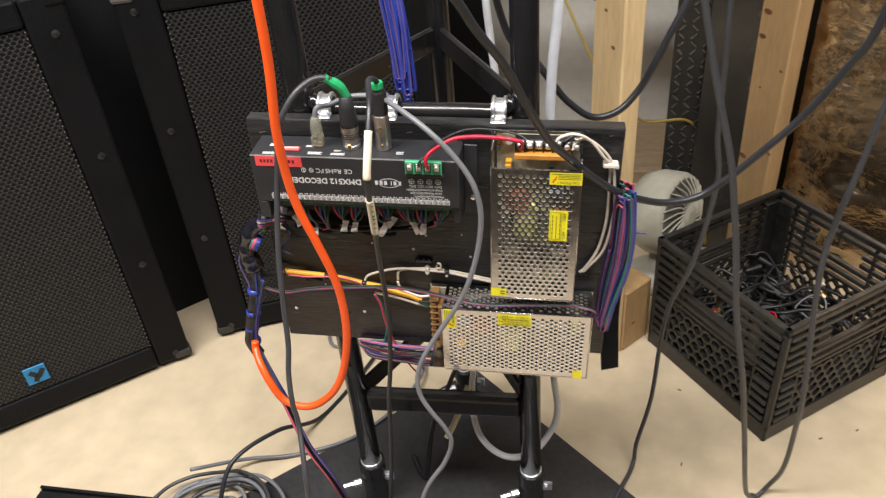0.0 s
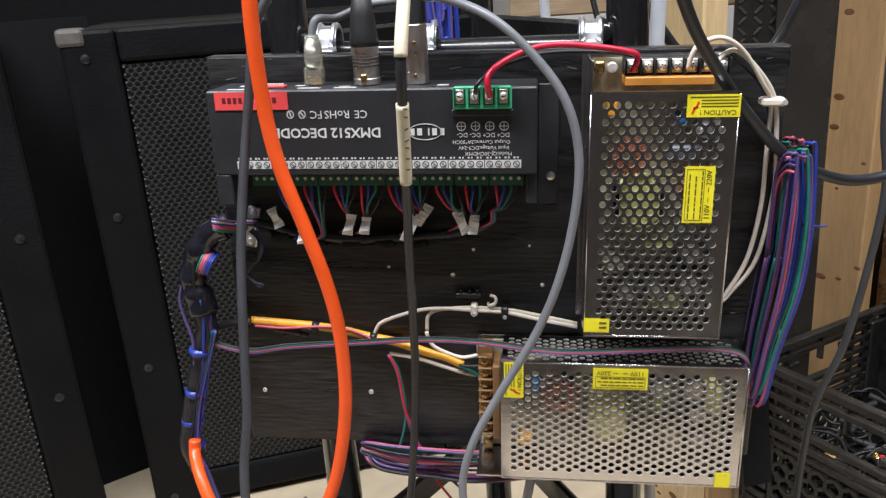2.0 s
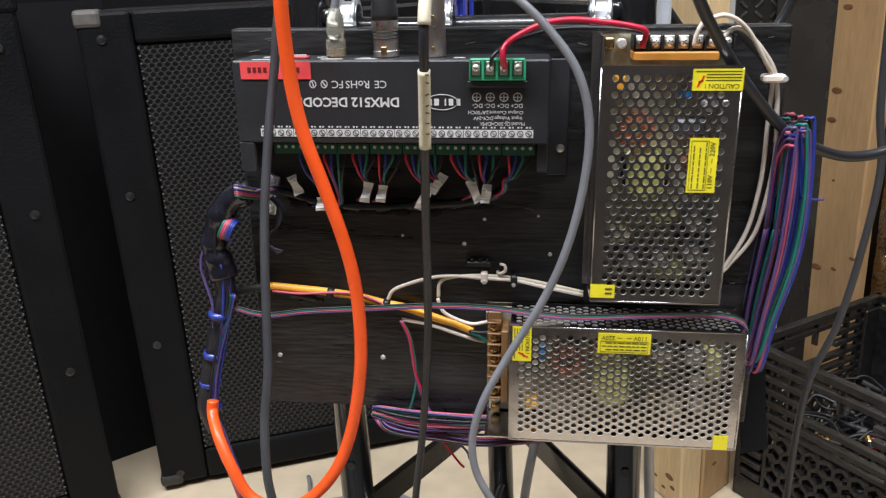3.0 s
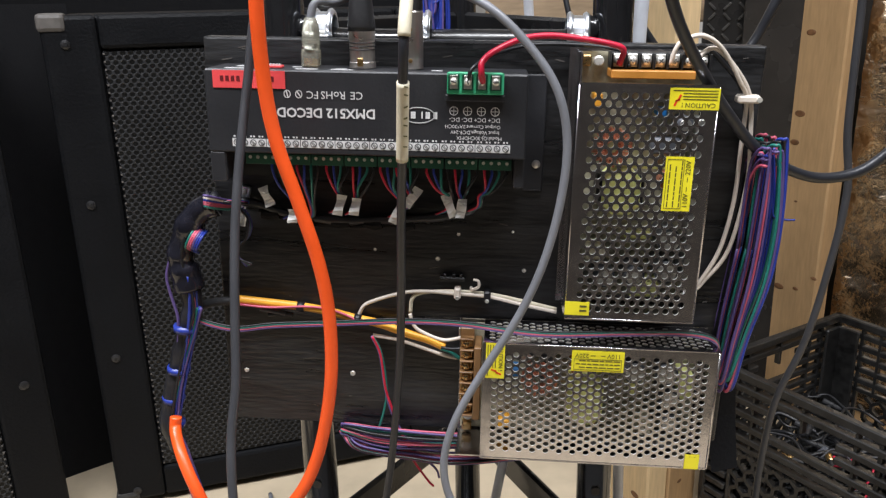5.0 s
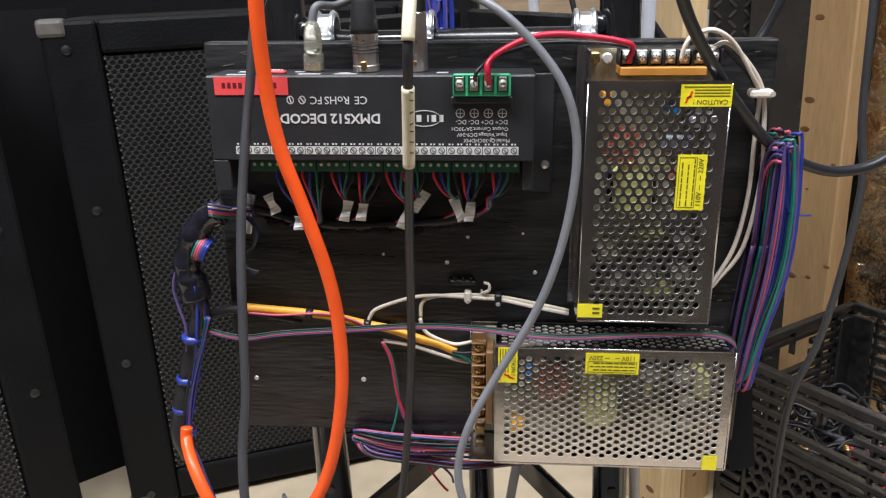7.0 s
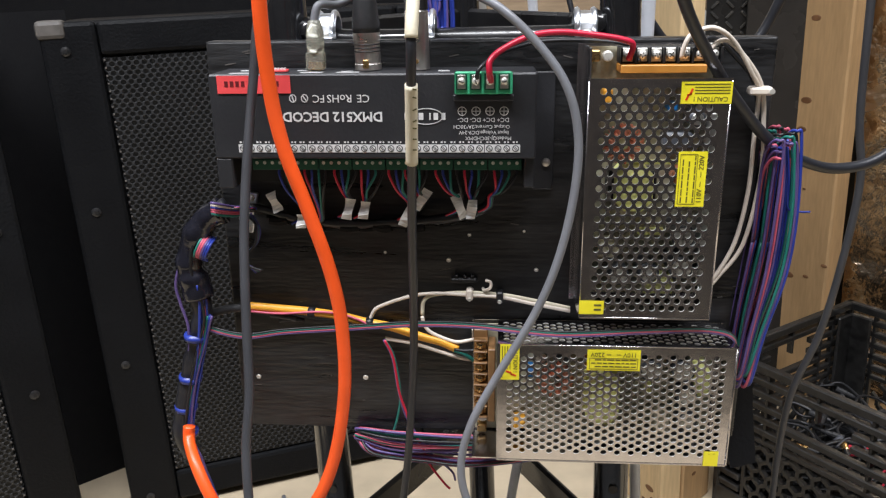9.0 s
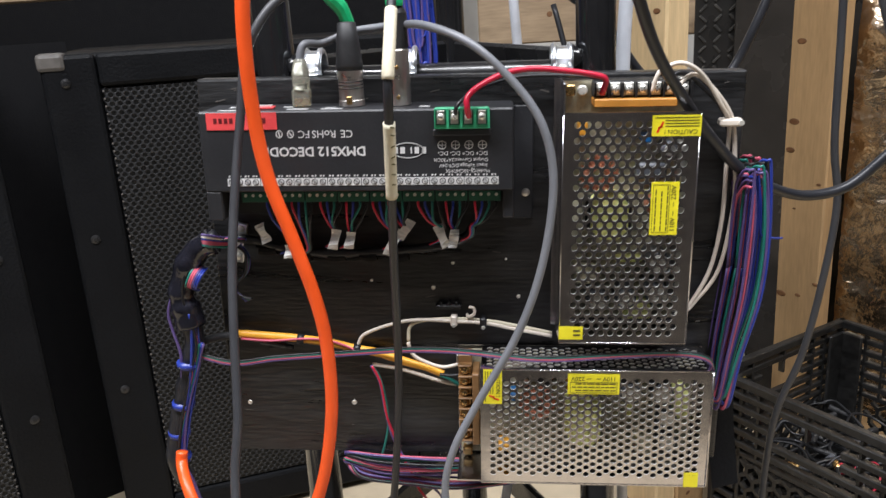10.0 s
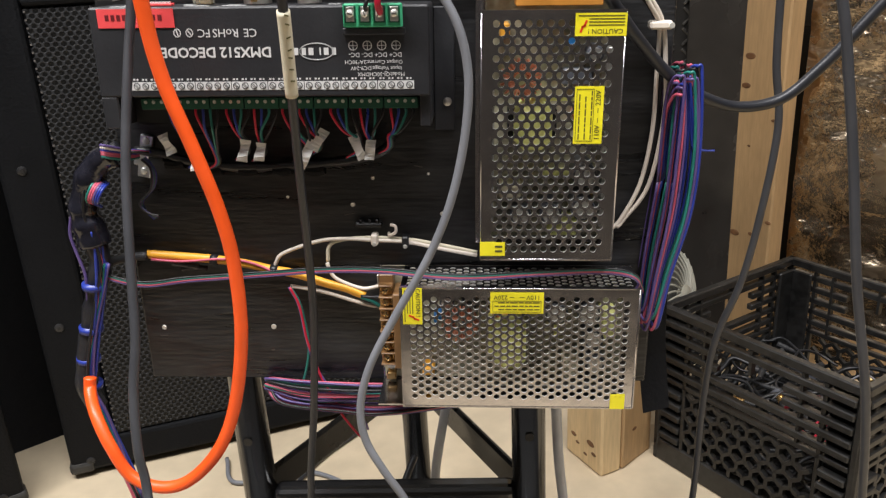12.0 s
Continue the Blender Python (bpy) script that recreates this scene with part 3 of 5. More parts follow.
# ---------------- power supplies ----------------
def perforated(bm, x0, x1, z0, z1, pitch, ratio, rad, place, margin):
    """A sheet with staggered round holes in the local x-z plane; place maps (x, z, depth) to a point."""
    n = 12
    rowh = pitch * ratio
    rows = int((z1 - z0 - 2 * margin) / rowh)
    cols = int((x1 - x0 - 2 * margin - pitch / 2) / pitch)
    mz = (z1 - z0 - rows * rowh) / 2
    mx = (x1 - x0 - (cols + 0.5) * pitch) / 2

    def quad(a, b, c, d):
        if b - a > 1e-6 and d - c > 1e-6:
            bm.faces.new([bm.verts.new(place(x, z, 0)) for x, z in ((a, c), (b, c), (b, d), (a, d))])

    quad(x0, x1, z0, z0 + mz)
    quad(x0, x1, z1 - mz, z1)
    hx, hz = pitch / 2, rowh / 2
    edge = [(hx, 0), (hx, hz), (hx * 0.4, hz), (0, hz), (-hx * 0.4, hz), (-hx, hz), (-hx, 0), (-hx, -hz), (-hx * 0.4, -hz), (0, -hz), (hx * 0.4, -hz), (hx, -hz)]
    angs = [0, 40, 68, 90, 112, 140, 180, 220, 248, 270, 292, 320]
    for r in range(rows):
        zc = z0 + mz + (r + 0.5) * rowh
        s = x0 + mx + (pitch / 2 if r % 2 else 0)
        quad(x0, s, zc - hz, zc + hz)
        quad(s + cols * pitch, x1, zc - hz, zc + hz)
        for c in range(cols):
            xc = s + (c + 0.5) * pitch
            outer = [bm.verts.new(place(xc + ex, zc + ez, 0)) for ex, ez in edge]
            ring = [bm.verts.new(place(xc + rad * math.cos(radians(g)), zc + rad * math.sin(radians(g)), 0)) for g in angs]
            deep = [bm.verts.new(place(xc + rad * math.cos(radians(g)), zc + rad * math.sin(radians(g)), 0.0009)) for g in angs]
            for k in range(n):
                j = (k + 1) % n
                bm.faces.new((outer[k], outer[j], ring[j], ring[k]))
                bm.faces.new((ring[k], ring[j], deep[j], deep[k])).material_index = 1


PD = 0.0515


def power_supply(m, label, PW, PL, caution, lab, corner, tr0, coil, pitch, ratio, rad, base_mat, screw_mat):
    """Mesh-cased supply; x across, z along with the terminals at the top, y = 0 on the board."""
    t = thing("power_supply", m, label, "power supply", "power supplies")
    bm = bmesh.new()
    add_box(bm, 0, PW, -0.0035, -0.002, -0.002, PL + 0.021)
    add_box(bm, 0, 0.0012, -PD + 0.001, -0.0036, 0, PL + 0.0205)
    add_box(bm, -0.004, 0.0, -0.0045, -0.0005, -0.004, PL + 0.021)
    part("chassis", bm, M_ALU, t)
    bm = bmesh.new()
    perforated(bm, 0, PW, 0, PL, pitch, ratio, rad, lambda x, z, d: (x, -PD + d, z), 0.0042)
    perforated(bm, 0.004, PD - 0.001, 0, PL, pitch, ratio, rad, lambda x, z, d: (PW - d, -PD + x - 0.0035, z), 0.003)
    add_box(bm, -0.0006, 0.0006, -PD - 0.0005, -0.02, 0, PL)
    add_box(bm, 0, PW, -PD, -0.006, -0.0012, 0)
    add_box(bm, -0.0004, PW + 0.0004, -PD - 0.0006, -PD + 0.002, PL - 0.0012, PL + 0.0006)
    cover = part("cover", bm, M_ALU, t, "perforated aluminium cover")
    cover.data.materials.append(M_RIM)
    for a, b in (((0, 0), (0, PL)), ((PW, 0), (PW, PL)), ((0, 0), (PW, 0)), ((0, PL), (PW, PL))):
        part("folded_edge", rod((a[0], -PD, a[1]), (b[0], -PD, b[1]), 0.0006, 8), M_ALU, t, smooth=True)
    part("circuit_board", box(0.003, PW - 0.002, -0.0085, -0.007, 0.004, PL + 0.019), M_PCB, t)
    # components seen through the mesh
    tr = part("transformer", box(tr0[0], tr0[0] + tr0[2], -0.0455, -0.009, tr0[1], tr0[1] + tr0[3], 0.007), M_YELLOWT, t, "yellow-taped transformer")
    part("transformer_core", box(tr0[0] - 0.004, tr0[0] + tr0[2] + 0.004, -0.030, -0.0095, tr0[1] + 0.006, tr0[1] + tr0[3] - 0.006, 0.001), M_CASEDK, tr)
    part("yellow_tape_strip", box(tr0[0] + 0.012, tr0[0] + 0.046, -0.036, -0.033, tr0[1] + tr0[3] + 0.0005, tr0[1] + tr0[3] + 0.0035), M_YELLOWT, tr)
    cx, cz = coil
    turns = [(2 * math.pi * q / 208, 2 * math.pi * q / 8) for q in range(209)]
    bm = add_tube(bmesh.new(), [Vector((cx + math.cos(a) * (0.0095 + 0.0048 * math.cos(b)), -0.0385 + 0.0062 * math.sin(b), cz + math.sin(a) * (0.0095 + 0.0048 * math.cos(b)))) for a, b in turns], 0.0009, 5)
    part("toroid_winding", bm, M_COPPER, t, "copper-wound ring coil", True)
    for cx, cz, r, h in ((0.075, 0.06, 0.009, 0.03), (0.075, 0.035, 0.009, 0.03), (0.052, 0.03, 0.008, 0.027), (0.03, 0.028, 0.008, 0.026), (0.08, 0.145, 0.006, 0.02)):
        part("capacitor", lathe([(r, 0), (r, h), (r - 0.001, h + 0.001)], pose(cx, -0.0088, cz, 90, 0, 0), 18), M_CAP, t)
        part("capacitor_top", lathe([(r - 0.0016, 0), (r - 0.002, 0.0004)], pose(cx, -0.0100 - h, cz, 90, 0, 0), 18), M_ALUIN, t)
    part("heat_sink", box(0.0875, 0.094, -0.036, -0.0095, 0.02, 0.15, 0.0005), M_ALUIN, t)
    part("heat_sink", box(0.006, 0.0095, -0.034, -0.0095, 0.02, 0.12, 0.0005), M_ALUIN, t)
    part("film_capacitor", box(0.060, 0.067, -0.025, -0.0095, 0.150, 0.156, 0.001), M_BLUEC, t)
    part("film_capacitor", box(0.013, 0.020, -0.026, -0.0095, 0.156, 0.166, 0.001), M_AMBER, t)
    part("relay_block", box(0.050, 0.072, -0.032, -0.0095, 0.012, 0.024, 0.001), M_YELLOWT, t)
    part("film_capacitor", box(0.058, 0.080, -0.024, -0.0095, 0.122, 0.134, 0.0015), M_CAP, t)
    part("film_capacitor", box(0.014, 0.030, -0.030, -0.0095, 0.040, 0.052, 0.0015), M_TAPE, t)
    part("choke", lathe([(0.006, 0), (0.0085, 0.004), (0.0085, 0.018), (0.006, 0.022)], pose(0.074, -0.0095, 0.102, 90, 0, 0), 18), M_COPPER, t)
    part("opto_chip", box(0.045, 0.066, -0.02, -0.0095, 0.055, 0.059, 0.001), M_YELLOWT, t)
    # terminal strip
    z0, z1 = PL + 0.002, PL + 0.0195
    part("terminal_guard", box(0.0235, PW - 0.013, -0.034, -0.0086, z0, z0 + 0.0058, 0.0006), M_TERMBASE if base_mat is M_CASEDK else base_mat, t, "amber terminal moulding")
    part("terminal_base", box(0.0235, PW - 0.001, -0.022, -0.0086, z0 + 0.0062, z1, 0.0006), base_mat, t)
    for k in range(8):
        x = 0.0236 + 0.00985 * k
        part("barrier", box(x, x + 0.0014, -0.029, -0.0222, z0 + 0.0062, z1, 0.0003), base_mat, t)
    for k in range(7):
        x = 0.0292 + 0.00985 * k
        part("clamp_plate", box(x - 0.0039, x + 0.0039, -0.0236, -0.0222, z0 + 0.0072, z1 - 0.0008, 0.0005), screw_mat, t)
        scr = part("terminal_screw", lathe([(0.0037, 0), (0.0036, 0.0014), (0.0028, 0.0036), (0.001, 0.0042)], pose(x, -0.0238, z0 + 0.0122, 90, 0, 0), 16), screw_mat, t, smooth=True)
        turn = 35 + 61 * k
        for q in (0, 90):
            part("slot", box(-0.0021, 0.0021, -0.0003, 0.0003, -0.0004, 0.0004, 0, pose(x, -0.0277, z0 + 0.0122, 0, turn + q, 0)), M_CASEDK, scr)
    part("lug", box(PW - 0.010, PW - 0.002, -0.020, -0.0086, z1 + 0.0004, z1 + 0.0016, 0.0004), M_ALUIN, t)
    part("adjuster", lathe([(0.0038, 0), (0.0038, 0.006), (0.003, 0.0065)], pose(0.0165, -0.009, PL + 0.0125, 90, 0, 0), 14), M_SCREW, t)
    part("terminal_jumper", box(0.004, 0.011, -0.018, -0.0088, PL + 0.009, PL + 0.017, 0.001), M_BRASS, t)
    # stickers
    f = -PD - 0.0008

    def sticker(x0, x1, zz0, zz1):
        return part("label", box(x0, x1, f, f + 0.0003, zz0, zz1), M_YELLOWL, t, "yellow printed label")

    c0, c1, cz0 = caution, PW + 0.0004, PL - 0.0165
    s = sticker(c0, c1, cz0, PL - 0.0018)
    text_mesh("print", "CAUTION !", 0.0046, Matrix.Translation(((c0 + c1) / 2 + 0.003, f - 0.0001, cz0 + 0.0032)) @ FACE_UD, M_INK, s)
    for k in range(4):
        part("print_bar", box(c0 + 0.009 if k < 3 else c0 + 0.002, c1 - 0.0015, f - 0.0002, f, cz0 + 0.0068 + 0.002 * k, cz0 + 0.0074 + 0.002 * k), M_INK, s)
    bm = bmesh.new()
    fx, fz = c0 + 0.0055, cz0 + 0.0063
    add_box(bm, -0.0007, 0.0007, -0.0002, 0, 0, 0.0042, 0, pose(fx + 0.0004, f, fz, 0, 22, 0))
    add_box(bm, -0.0016, 0.0016, -0.0002, 0, -0.0006, 0.0006, 0, pose(fx, f, fz, 0, -18, 0))
    add_box(bm, -0.0007, 0.0007, -0.0002, 0, -0.0042, 0, 0, pose(fx - 0.0004, f, fz, 0, 22, 0))
    part("warning_flash", bm, M_INKRED, s, "red lightning flash")
    x0, x1, g0, g1 = lab
    s = sticker(x0, x1, g0, g1)
    fr = pose(0, 0, 0, 90, -90, 0)
    lx = x1 - 0.0036
    text_mesh("print", "110V", 0.0050, Matrix.Translation((lx, f - 0.0001, g0 + 0.0078)) @ fr, M_INK, s)
    text_mesh("print", "220V", 0.0050, Matrix.Translation((lx, f - 0.0001, g1 - 0.0078)) @ fr, M_INK, s)
    rnd = random.Random(17)
    x0, x1 = x0 + 0.0018, x1 - 0.0068
    for k in range(3):
        xa = x0 + 0.0012 + (x1 - x0 - 0.0028) * k / 2
        z = g0 + 0.003
        while z < g1 - 0.006:
            w = rnd.uniform(0.0022, 0.0055)
            part("print_bar", box(xa, xa + 0.0008, f - 0.0002, f, z, min(z + w, g1 - 0.003)), M_INK, s)
            z += w + 0.0009
    for a0, a1, b0, b1 in ((x0 - 0.0006, x0 - 0.0003, g0 + 0.0018, g1 - 0.0018), (x1, x1 + 0.0003, g0 + 0.0018, g1 - 0.0018), (x0 - 0.0003, x1, g0 + 0.0018, g0 + 0.0021), (x0 - 0.0003, x1, g1 - 0.0021, g1 - 0.0018)):
        part("print_rule", box(a0, a1, f - 0.0002, f, b0, b1), M_INK, s)
    part("print_rule", box(lx - 0.0002, lx + 0.0002, f - 0.0002, f, g0 + 0.0145, g0 + 0.018), M_INK, s)
    part("print_rule", box(lx - 0.0002, lx + 0.0002, f - 0.0002, f, g1 - 0.018, g1 - 0.0145), M_INK, s)
    x0, x1, g0, g1 = corner
    s = sticker(x0, x1, g0, g1)
    for k in range(2):
        part("print_bar", box(x0 + 0.011, x1 - 0.002, f - 0.0002, f, g0 + 0.003 + 0.0035 * k, g0 + 0.0045 + 0.0035 * k), M_INK, s)
    return t


power_supply(BOARD @ pose(0.1005, 0, -0.0265), "upright mesh-cased aluminium power supply with yellow labels on the board", 0.0955, 0.1755, 0.062, (0.0638, 0.0835, 0.0865, 0.126), (-0.0004, 0.0178, 0.003, 0.0135), (0.0235, 0.079, 0.027, 0.034), (0.0275, 0.129), 0.0072, 0.79, 0.00242, M_CASEDK, M_SCREW)
power_supply(BOARD @ pose(0.2195, 0, -0.1515, 0, -90, 0), "mesh-cased aluminium power supply lying sideways below the upright one", 0.1015, 0.1795, 0.072, (0.0815, 0.0985, 0.0715, 0.1115), (-0.0004, 0.0125, 0.006, 0.0172), (0.027, 0.083, 0.044, 0.026), (0.066, 0.1345), 0.0062, 0.866, 0.00232, M_TERMDULL, M_BRASS)

# ---------------- decoder ----------------
th = thing("dmx_decoder", BOARD, "black lighting decoder mounted upside down on the board", "decoder")
DX0, DX1, DZ0, DZ1, DF = -0.1675, 0.0655, 0.0705, 0.1535, -0.047
bm = bmesh.new()
add_box(bm, DX0, DX1, DF, -0.0005, 0.093, DZ1, 0.0012)
add_box(bm, DX0, DX0 + 0.012, DF + 0.0004, -0.0005, DZ0, 0.0935, 0.001)
add_box(bm, DX1 - 0.008, DX1, DF + 0.006, -0.0005, DZ0, 0.0935, 0.001)
part("case", bm, M_CASE, th)
# Recess coloured darker than the case to carry its shade
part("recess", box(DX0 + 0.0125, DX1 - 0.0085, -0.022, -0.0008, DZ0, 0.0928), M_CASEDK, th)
part("flange", box(DX1 + 0.0002, DX1 + 0.0155, -0.003, -0.0004, 0.06, 0.150, 0.0008), M_CASE, th)
part("flange_screw", lathe([(0.0034, 0), (0.003, 0.0015), (0.001, 0.002)], pose(0.0755, -0.003, 0.0815, 90, 0, 0), 14), M_NICKEL, th)
for k in range(8):
    x = -0.144 + 0.0251 * k
    blk = part("output_terminal", box(x, x + 0.0243, -0.036, -0.0225, 0.0825, 0.0905, 0.0004), M_GREENDK, th, "dark green screw terminal")
    for j in range(4):
        xx = x + 0.0035 + 0.0058 * j
        part("clamp_screw", lathe([(0.0014, 0), (0.0012, 0.0004)], pose(xx, -0.0361, 0.0878, 90, 0, 0), 8), M_SCREW, blk)
inp = part("input_terminal", box(0.0085, 0.0478, -0.0525, -0.0475, 0.1395, 0.1548, 0.0008), M_GREENT, th, "bright green four-way input terminal")
for k in range(4):
    x = 0.0133 + 0.0098 * k
    part("well", box(x - 0.0037, x + 0.0037, -0.0531, -0.0526, 0.1425, 0.1535), M_GREENDK, inp)
    part("clamp_plate", box(x - 0.0028, x + 0.0028, -0.0538, -0.0532, 0.1435, 0.1528, 0.0002), M_NICKEL, inp)
    part("terminal_screw", lathe([(0.0027, 0), (0.0026, 0.001), (0.0018, 0.002)], pose(x, -0.0539, 0.1485, 90, 0, 0), 14), M_SCREW, inp, smooth=True)
    part("slot", box(-0.0018, 0.0018, -0.0003, 0.0003, -0.0003, 0.0003, 0, pose(x, -0.0558, 0.1485, 0, 20 + 50 * k, 0)), M_CASEDK, inp)
    part("terminal_wall", box(x + 0.0041, x + 0.0056, -0.0542, -0.0526, 0.1402, 0.1545), M_GREENT, inp)
part("terminal_wall", box(0.0087, 0.0092, -0.0542, -0.0526, 0.1402, 0.1545), M_GREENT, inp)
part("terminal_ledge", box(0.007, 0.0495, -0.0505, -0.0472, 0.1345, 0.139, 0.0006), M_CASE, inp)
lab = part("name_label", box(-0.161, -0.108, DF - 0.0006, DF - 0.0002, 0.1402, 0.1527), M_REDL, th, "bright red name label")
for x0, x1 in ((-0.1555, -0.1395), (-0.1235, -0.1145)):
    n = 4 if x1 - x0 > 0.01 else 2
    w = (x1 - x0) / n
    for k in range(n):
        part("print_bar", box(x0 + k * w, x0 + (k + 0.62) * w, DF - 0.0008, DF - 0.0005, 0.1450, 0.1488), M_INKDK, lab)


def ud_text(body, size, x, z, name="print", bold=0.0):
    return text_mesh(name, body, size, Matrix.Translation((x, DF - 0.0003, z)) @ FACE_UD, M_PRINT, th, "CENTER", bold)


ud_text("DMX512 DECODER", 0.0096, -0.0845, 0.1238, "print", 0.00022)
ud_text("RoHS", 0.0078, -0.0735, 0.1366)
ud_text("CE", 0.0078, -0.0565, 0.1366)
ud_text("FC", 0.0078, -0.0885, 0.1366)
for k, sx in ((0, -0.0985), (1, -0.107)):
    bm = bmesh.new()
    for q in range(10):
        a = 2 * math.pi * q / 10
        add_box(bm, -0.0009, 0.0009, -0.0002, 0, -0.0003, 0.0003, 0, pose(sx + 0.0022 * math.cos(a), DF - 0.0002, 0.1366 + 0.0026 * math.sin(a), 0, 90 - math.degrees(a), 0))
    add_box(bm, -0.0025, 0.0025, -0.0002, 0, -0.0004, 0.0004, 0, pose(sx, DF - 0.0002, 0.1366, 0, 55 + 20 * k, 0))
    part("approval_mark", bm, M_PRINT, th)
bm = bmesh.new()
for q in range(28):
    a = 2 * math.pi * q / 28
    add_box(bm, -0.0014, 0.0014, -0.0002, 0, -0.0003, 0.0003, 0, pose(-0.012 + 0.0115 * math.cos(a), DF - 0.0002, 0.1236 + 0.0055 * math.sin(a), 0, -math.degrees(math.atan2(0.0055 * math.cos(a), -0.0115 * math.sin(a))), 0))
for k, w in enumerate((0.0028, 0.0032, 0.001, 0.0034, 0.0028, 0.003)):
    add_box(bm, 0.0015 - 0.0052 * k - w, 0.0015 - 0.0052 * k, DF - 0.0004, DF - 0.0001, 0.1212, 0.126)
part("maker_mark", bm, M_PRINT, th, "white oval maker's mark")
ud_text("DC+ DC+ DC- DC-", 0.0043, 0.0283, 0.1212)
ud_text("Output Current:2A*30CH", 0.0037, 0.0270, 0.1163)
ud_text("Input Voltage:DC9-24V", 0.0037, 0.0286, 0.1122)
ud_text("Model:QJ-30CHDMX", 0.0037, 0.0318, 0.1081)
for k in range(4):
    bm = bmesh.new()
    x = 0.0133 + 0.0098 * k
    for q in range(14):
        a = 2 * math.pi * q / 14
        add_box(bm, -0.0008, 0.0008, -0.0002, 0, -0.00025, 0.00025, 0, pose(x + 0.0029 * math.cos(a), DF - 0.0002, 0.1272 + 0.0029 * math.sin(a), 0, 90 - math.degrees(a), 0))
    add_box(bm, x - 0.0027, x + 0.0027, DF - 0.0004, DF - 0.0001, 0.127, 0.1274)
    add_box(bm, x - 0.0002, x + 0.0002, DF - 0.0004, DF - 0.0001, 0.1245, 0.1299)
    part("terminal_symbol", bm, M_PRINT, th)
# row of printed screw symbols above the output terminals
for k in range(8):
    x = -0.1495 + 0.02555 * k
    strip = part("symbol_strip", box(x, x + 0.0250, DF - 0.0003, DF - 0.0001, 0.0978, 0.1036), M_PRINT, th)
    bm = bmesh.new()
    for j in range(4):
        cx = x + 0.0032 + 0.0062 * j
        add_lathe(bm, [(0.0024, 0), (0.0024, 0.0002)], pose(cx, DF - 0.0003, 0.1007, 90, 0, 0), 14)
    part("symbol_disc", bm, M_CASE, strip)
    bm = bmesh.new()
    for j in range(4):
        cx = x + 0.0032 + 0.0062 * j
        add_lathe(bm, [(0.0018, 0), (0.0018, 0.0002)], pose(cx, DF - 0.0005, 0.1007, 90, 0, 0), 12)
    part("symbol_disc", bm, M_PRINT, strip)
    bm = bmesh.new()
    for j in range(4):
        cx = x + 0.0032 + 0.0062 * j
        for s in (-0.0006, 0.0006):
            add_box(bm, -0.0019, 0.0019, -0.0002, 0, -0.0002, 0.0002, 0, pose(cx + s, DF - 0.0007, 0.1007, 0, 50, 0))
    part("print_bar", bm, M_CASE, strip)
    bm = bmesh.new()
    for j in range(4):
        cx = x + 0.0032 + 0.0062 * j
        add_box(bm, cx - 0.0021, cx - 0.0007, DF - 0.0004, DF - 0.0001, 0.1047, 0.1058)
        add_box(bm, cx + 0.0003, cx + 0.0014, DF - 0.0004, DF - 0.0001, 0.1047, 0.1058)
    part("number_bar", bm, M_PRINT, strip)
# print and switches on the top side
for x0, x1, y0, y1 in ((-0.150, -0.135, -0.026, -0.02), (-0.108, -0.1, -0.026, -0.022), (-0.102, -0.086, -0.042, -0.036), (-0.076, -0.06, -0.042, -0.037), (-0.074, -0.066, -0.034, -0.031), (-0.004, 0.004, -0.036, -0.03), (-0.153, -0.136, -0.044, -0.039)):
    for k in range(3):
        part("top_print", box(x0, x1 - 0.002 * (k % 2), y0 + (y1 - y0) * k / 3, y0 + (y1 - y0) * (k + 0.55) / 3, DZ1 + 0.0002, DZ1 + 0.0005), M_PRINT, th)
sw = part("dip_switch", box(-0.135, -0.113, -0.036, -0.029, DZ1 + 0.0002, DZ1 + 0.002, 0.0004), M_REDL, th, "red switch bank")
for k in range(9):
    part("switch_lever", box(-0.1335 + 0.0022 * k, -0.1323 + 0.0022 * k, -0.0345, -0.031, DZ1 + 0.0021, DZ1 + 0.003), M_PRINT, sw)


# ---------------- plugs on the decoder ----------------
def audio_plug(x, metal_h, boot_h, lean, label, shell):
    t = thing("cable_plug", BOARD @ pose(x, -0.022, DZ1 + 0.0006, 0, lean, 0), label, "plug", "round plugs on the decoder")
    part("shell", lathe([(0.0098, 0), (0.0098, 0.004), (0.0093, 0.0045), (0.0093, metal_h - 0.006), (0.0098, metal_h - 0.0055), (0.0098, metal_h)], pose(0, 0, 0), 26), shell, t, smooth=False)
    for k in range(3):
        part("shell_groove", lathe([(0.0095, 0), (0.0097, 0.0004), (0.0095, 0.0008)], pose(0, 0, metal_h - 0.0045 - 0.0024 * k - 0.004), 26), M_CASEDK, t)
    boot = part("boot", lathe([(0.0098, metal_h), (0.0102, metal_h + 0.004), (0.0095, metal_h + 0.010), (0.0085, metal_h + boot_h * 0.6), (0.0068, metal_h + boot_h), (0.0045, metal_h + boot_h + 0.001)], pose(0, 0, 0), 24), M_RUBBLK, t, "black rubber boot", True)
    part("latch", box(-0.0022, 0.0022, -0.0108, -0.0092, 0.0015, 0.0075, 0.0005), M_BRASS, t)
    return t


audio_plug(-0.0560, 0.026, 0.034, -1, "nickel round plug with ribbed black boot standing on the decoder", M_NICKEL)
t = thing("cable_plug", BOARD @ pose(-0.0195, -0.022, DZ1 + 0.0006, 0, -1, 0), "slim grey metal plug with black sleeve on the decoder", "plug", "round plugs on the decoder")
part("shell", lathe([(0.0085, 0), (0.0085, 0.040), (0.0078, 0.041)], pose(0, 0, 0), 24), M_NICKEL, t)
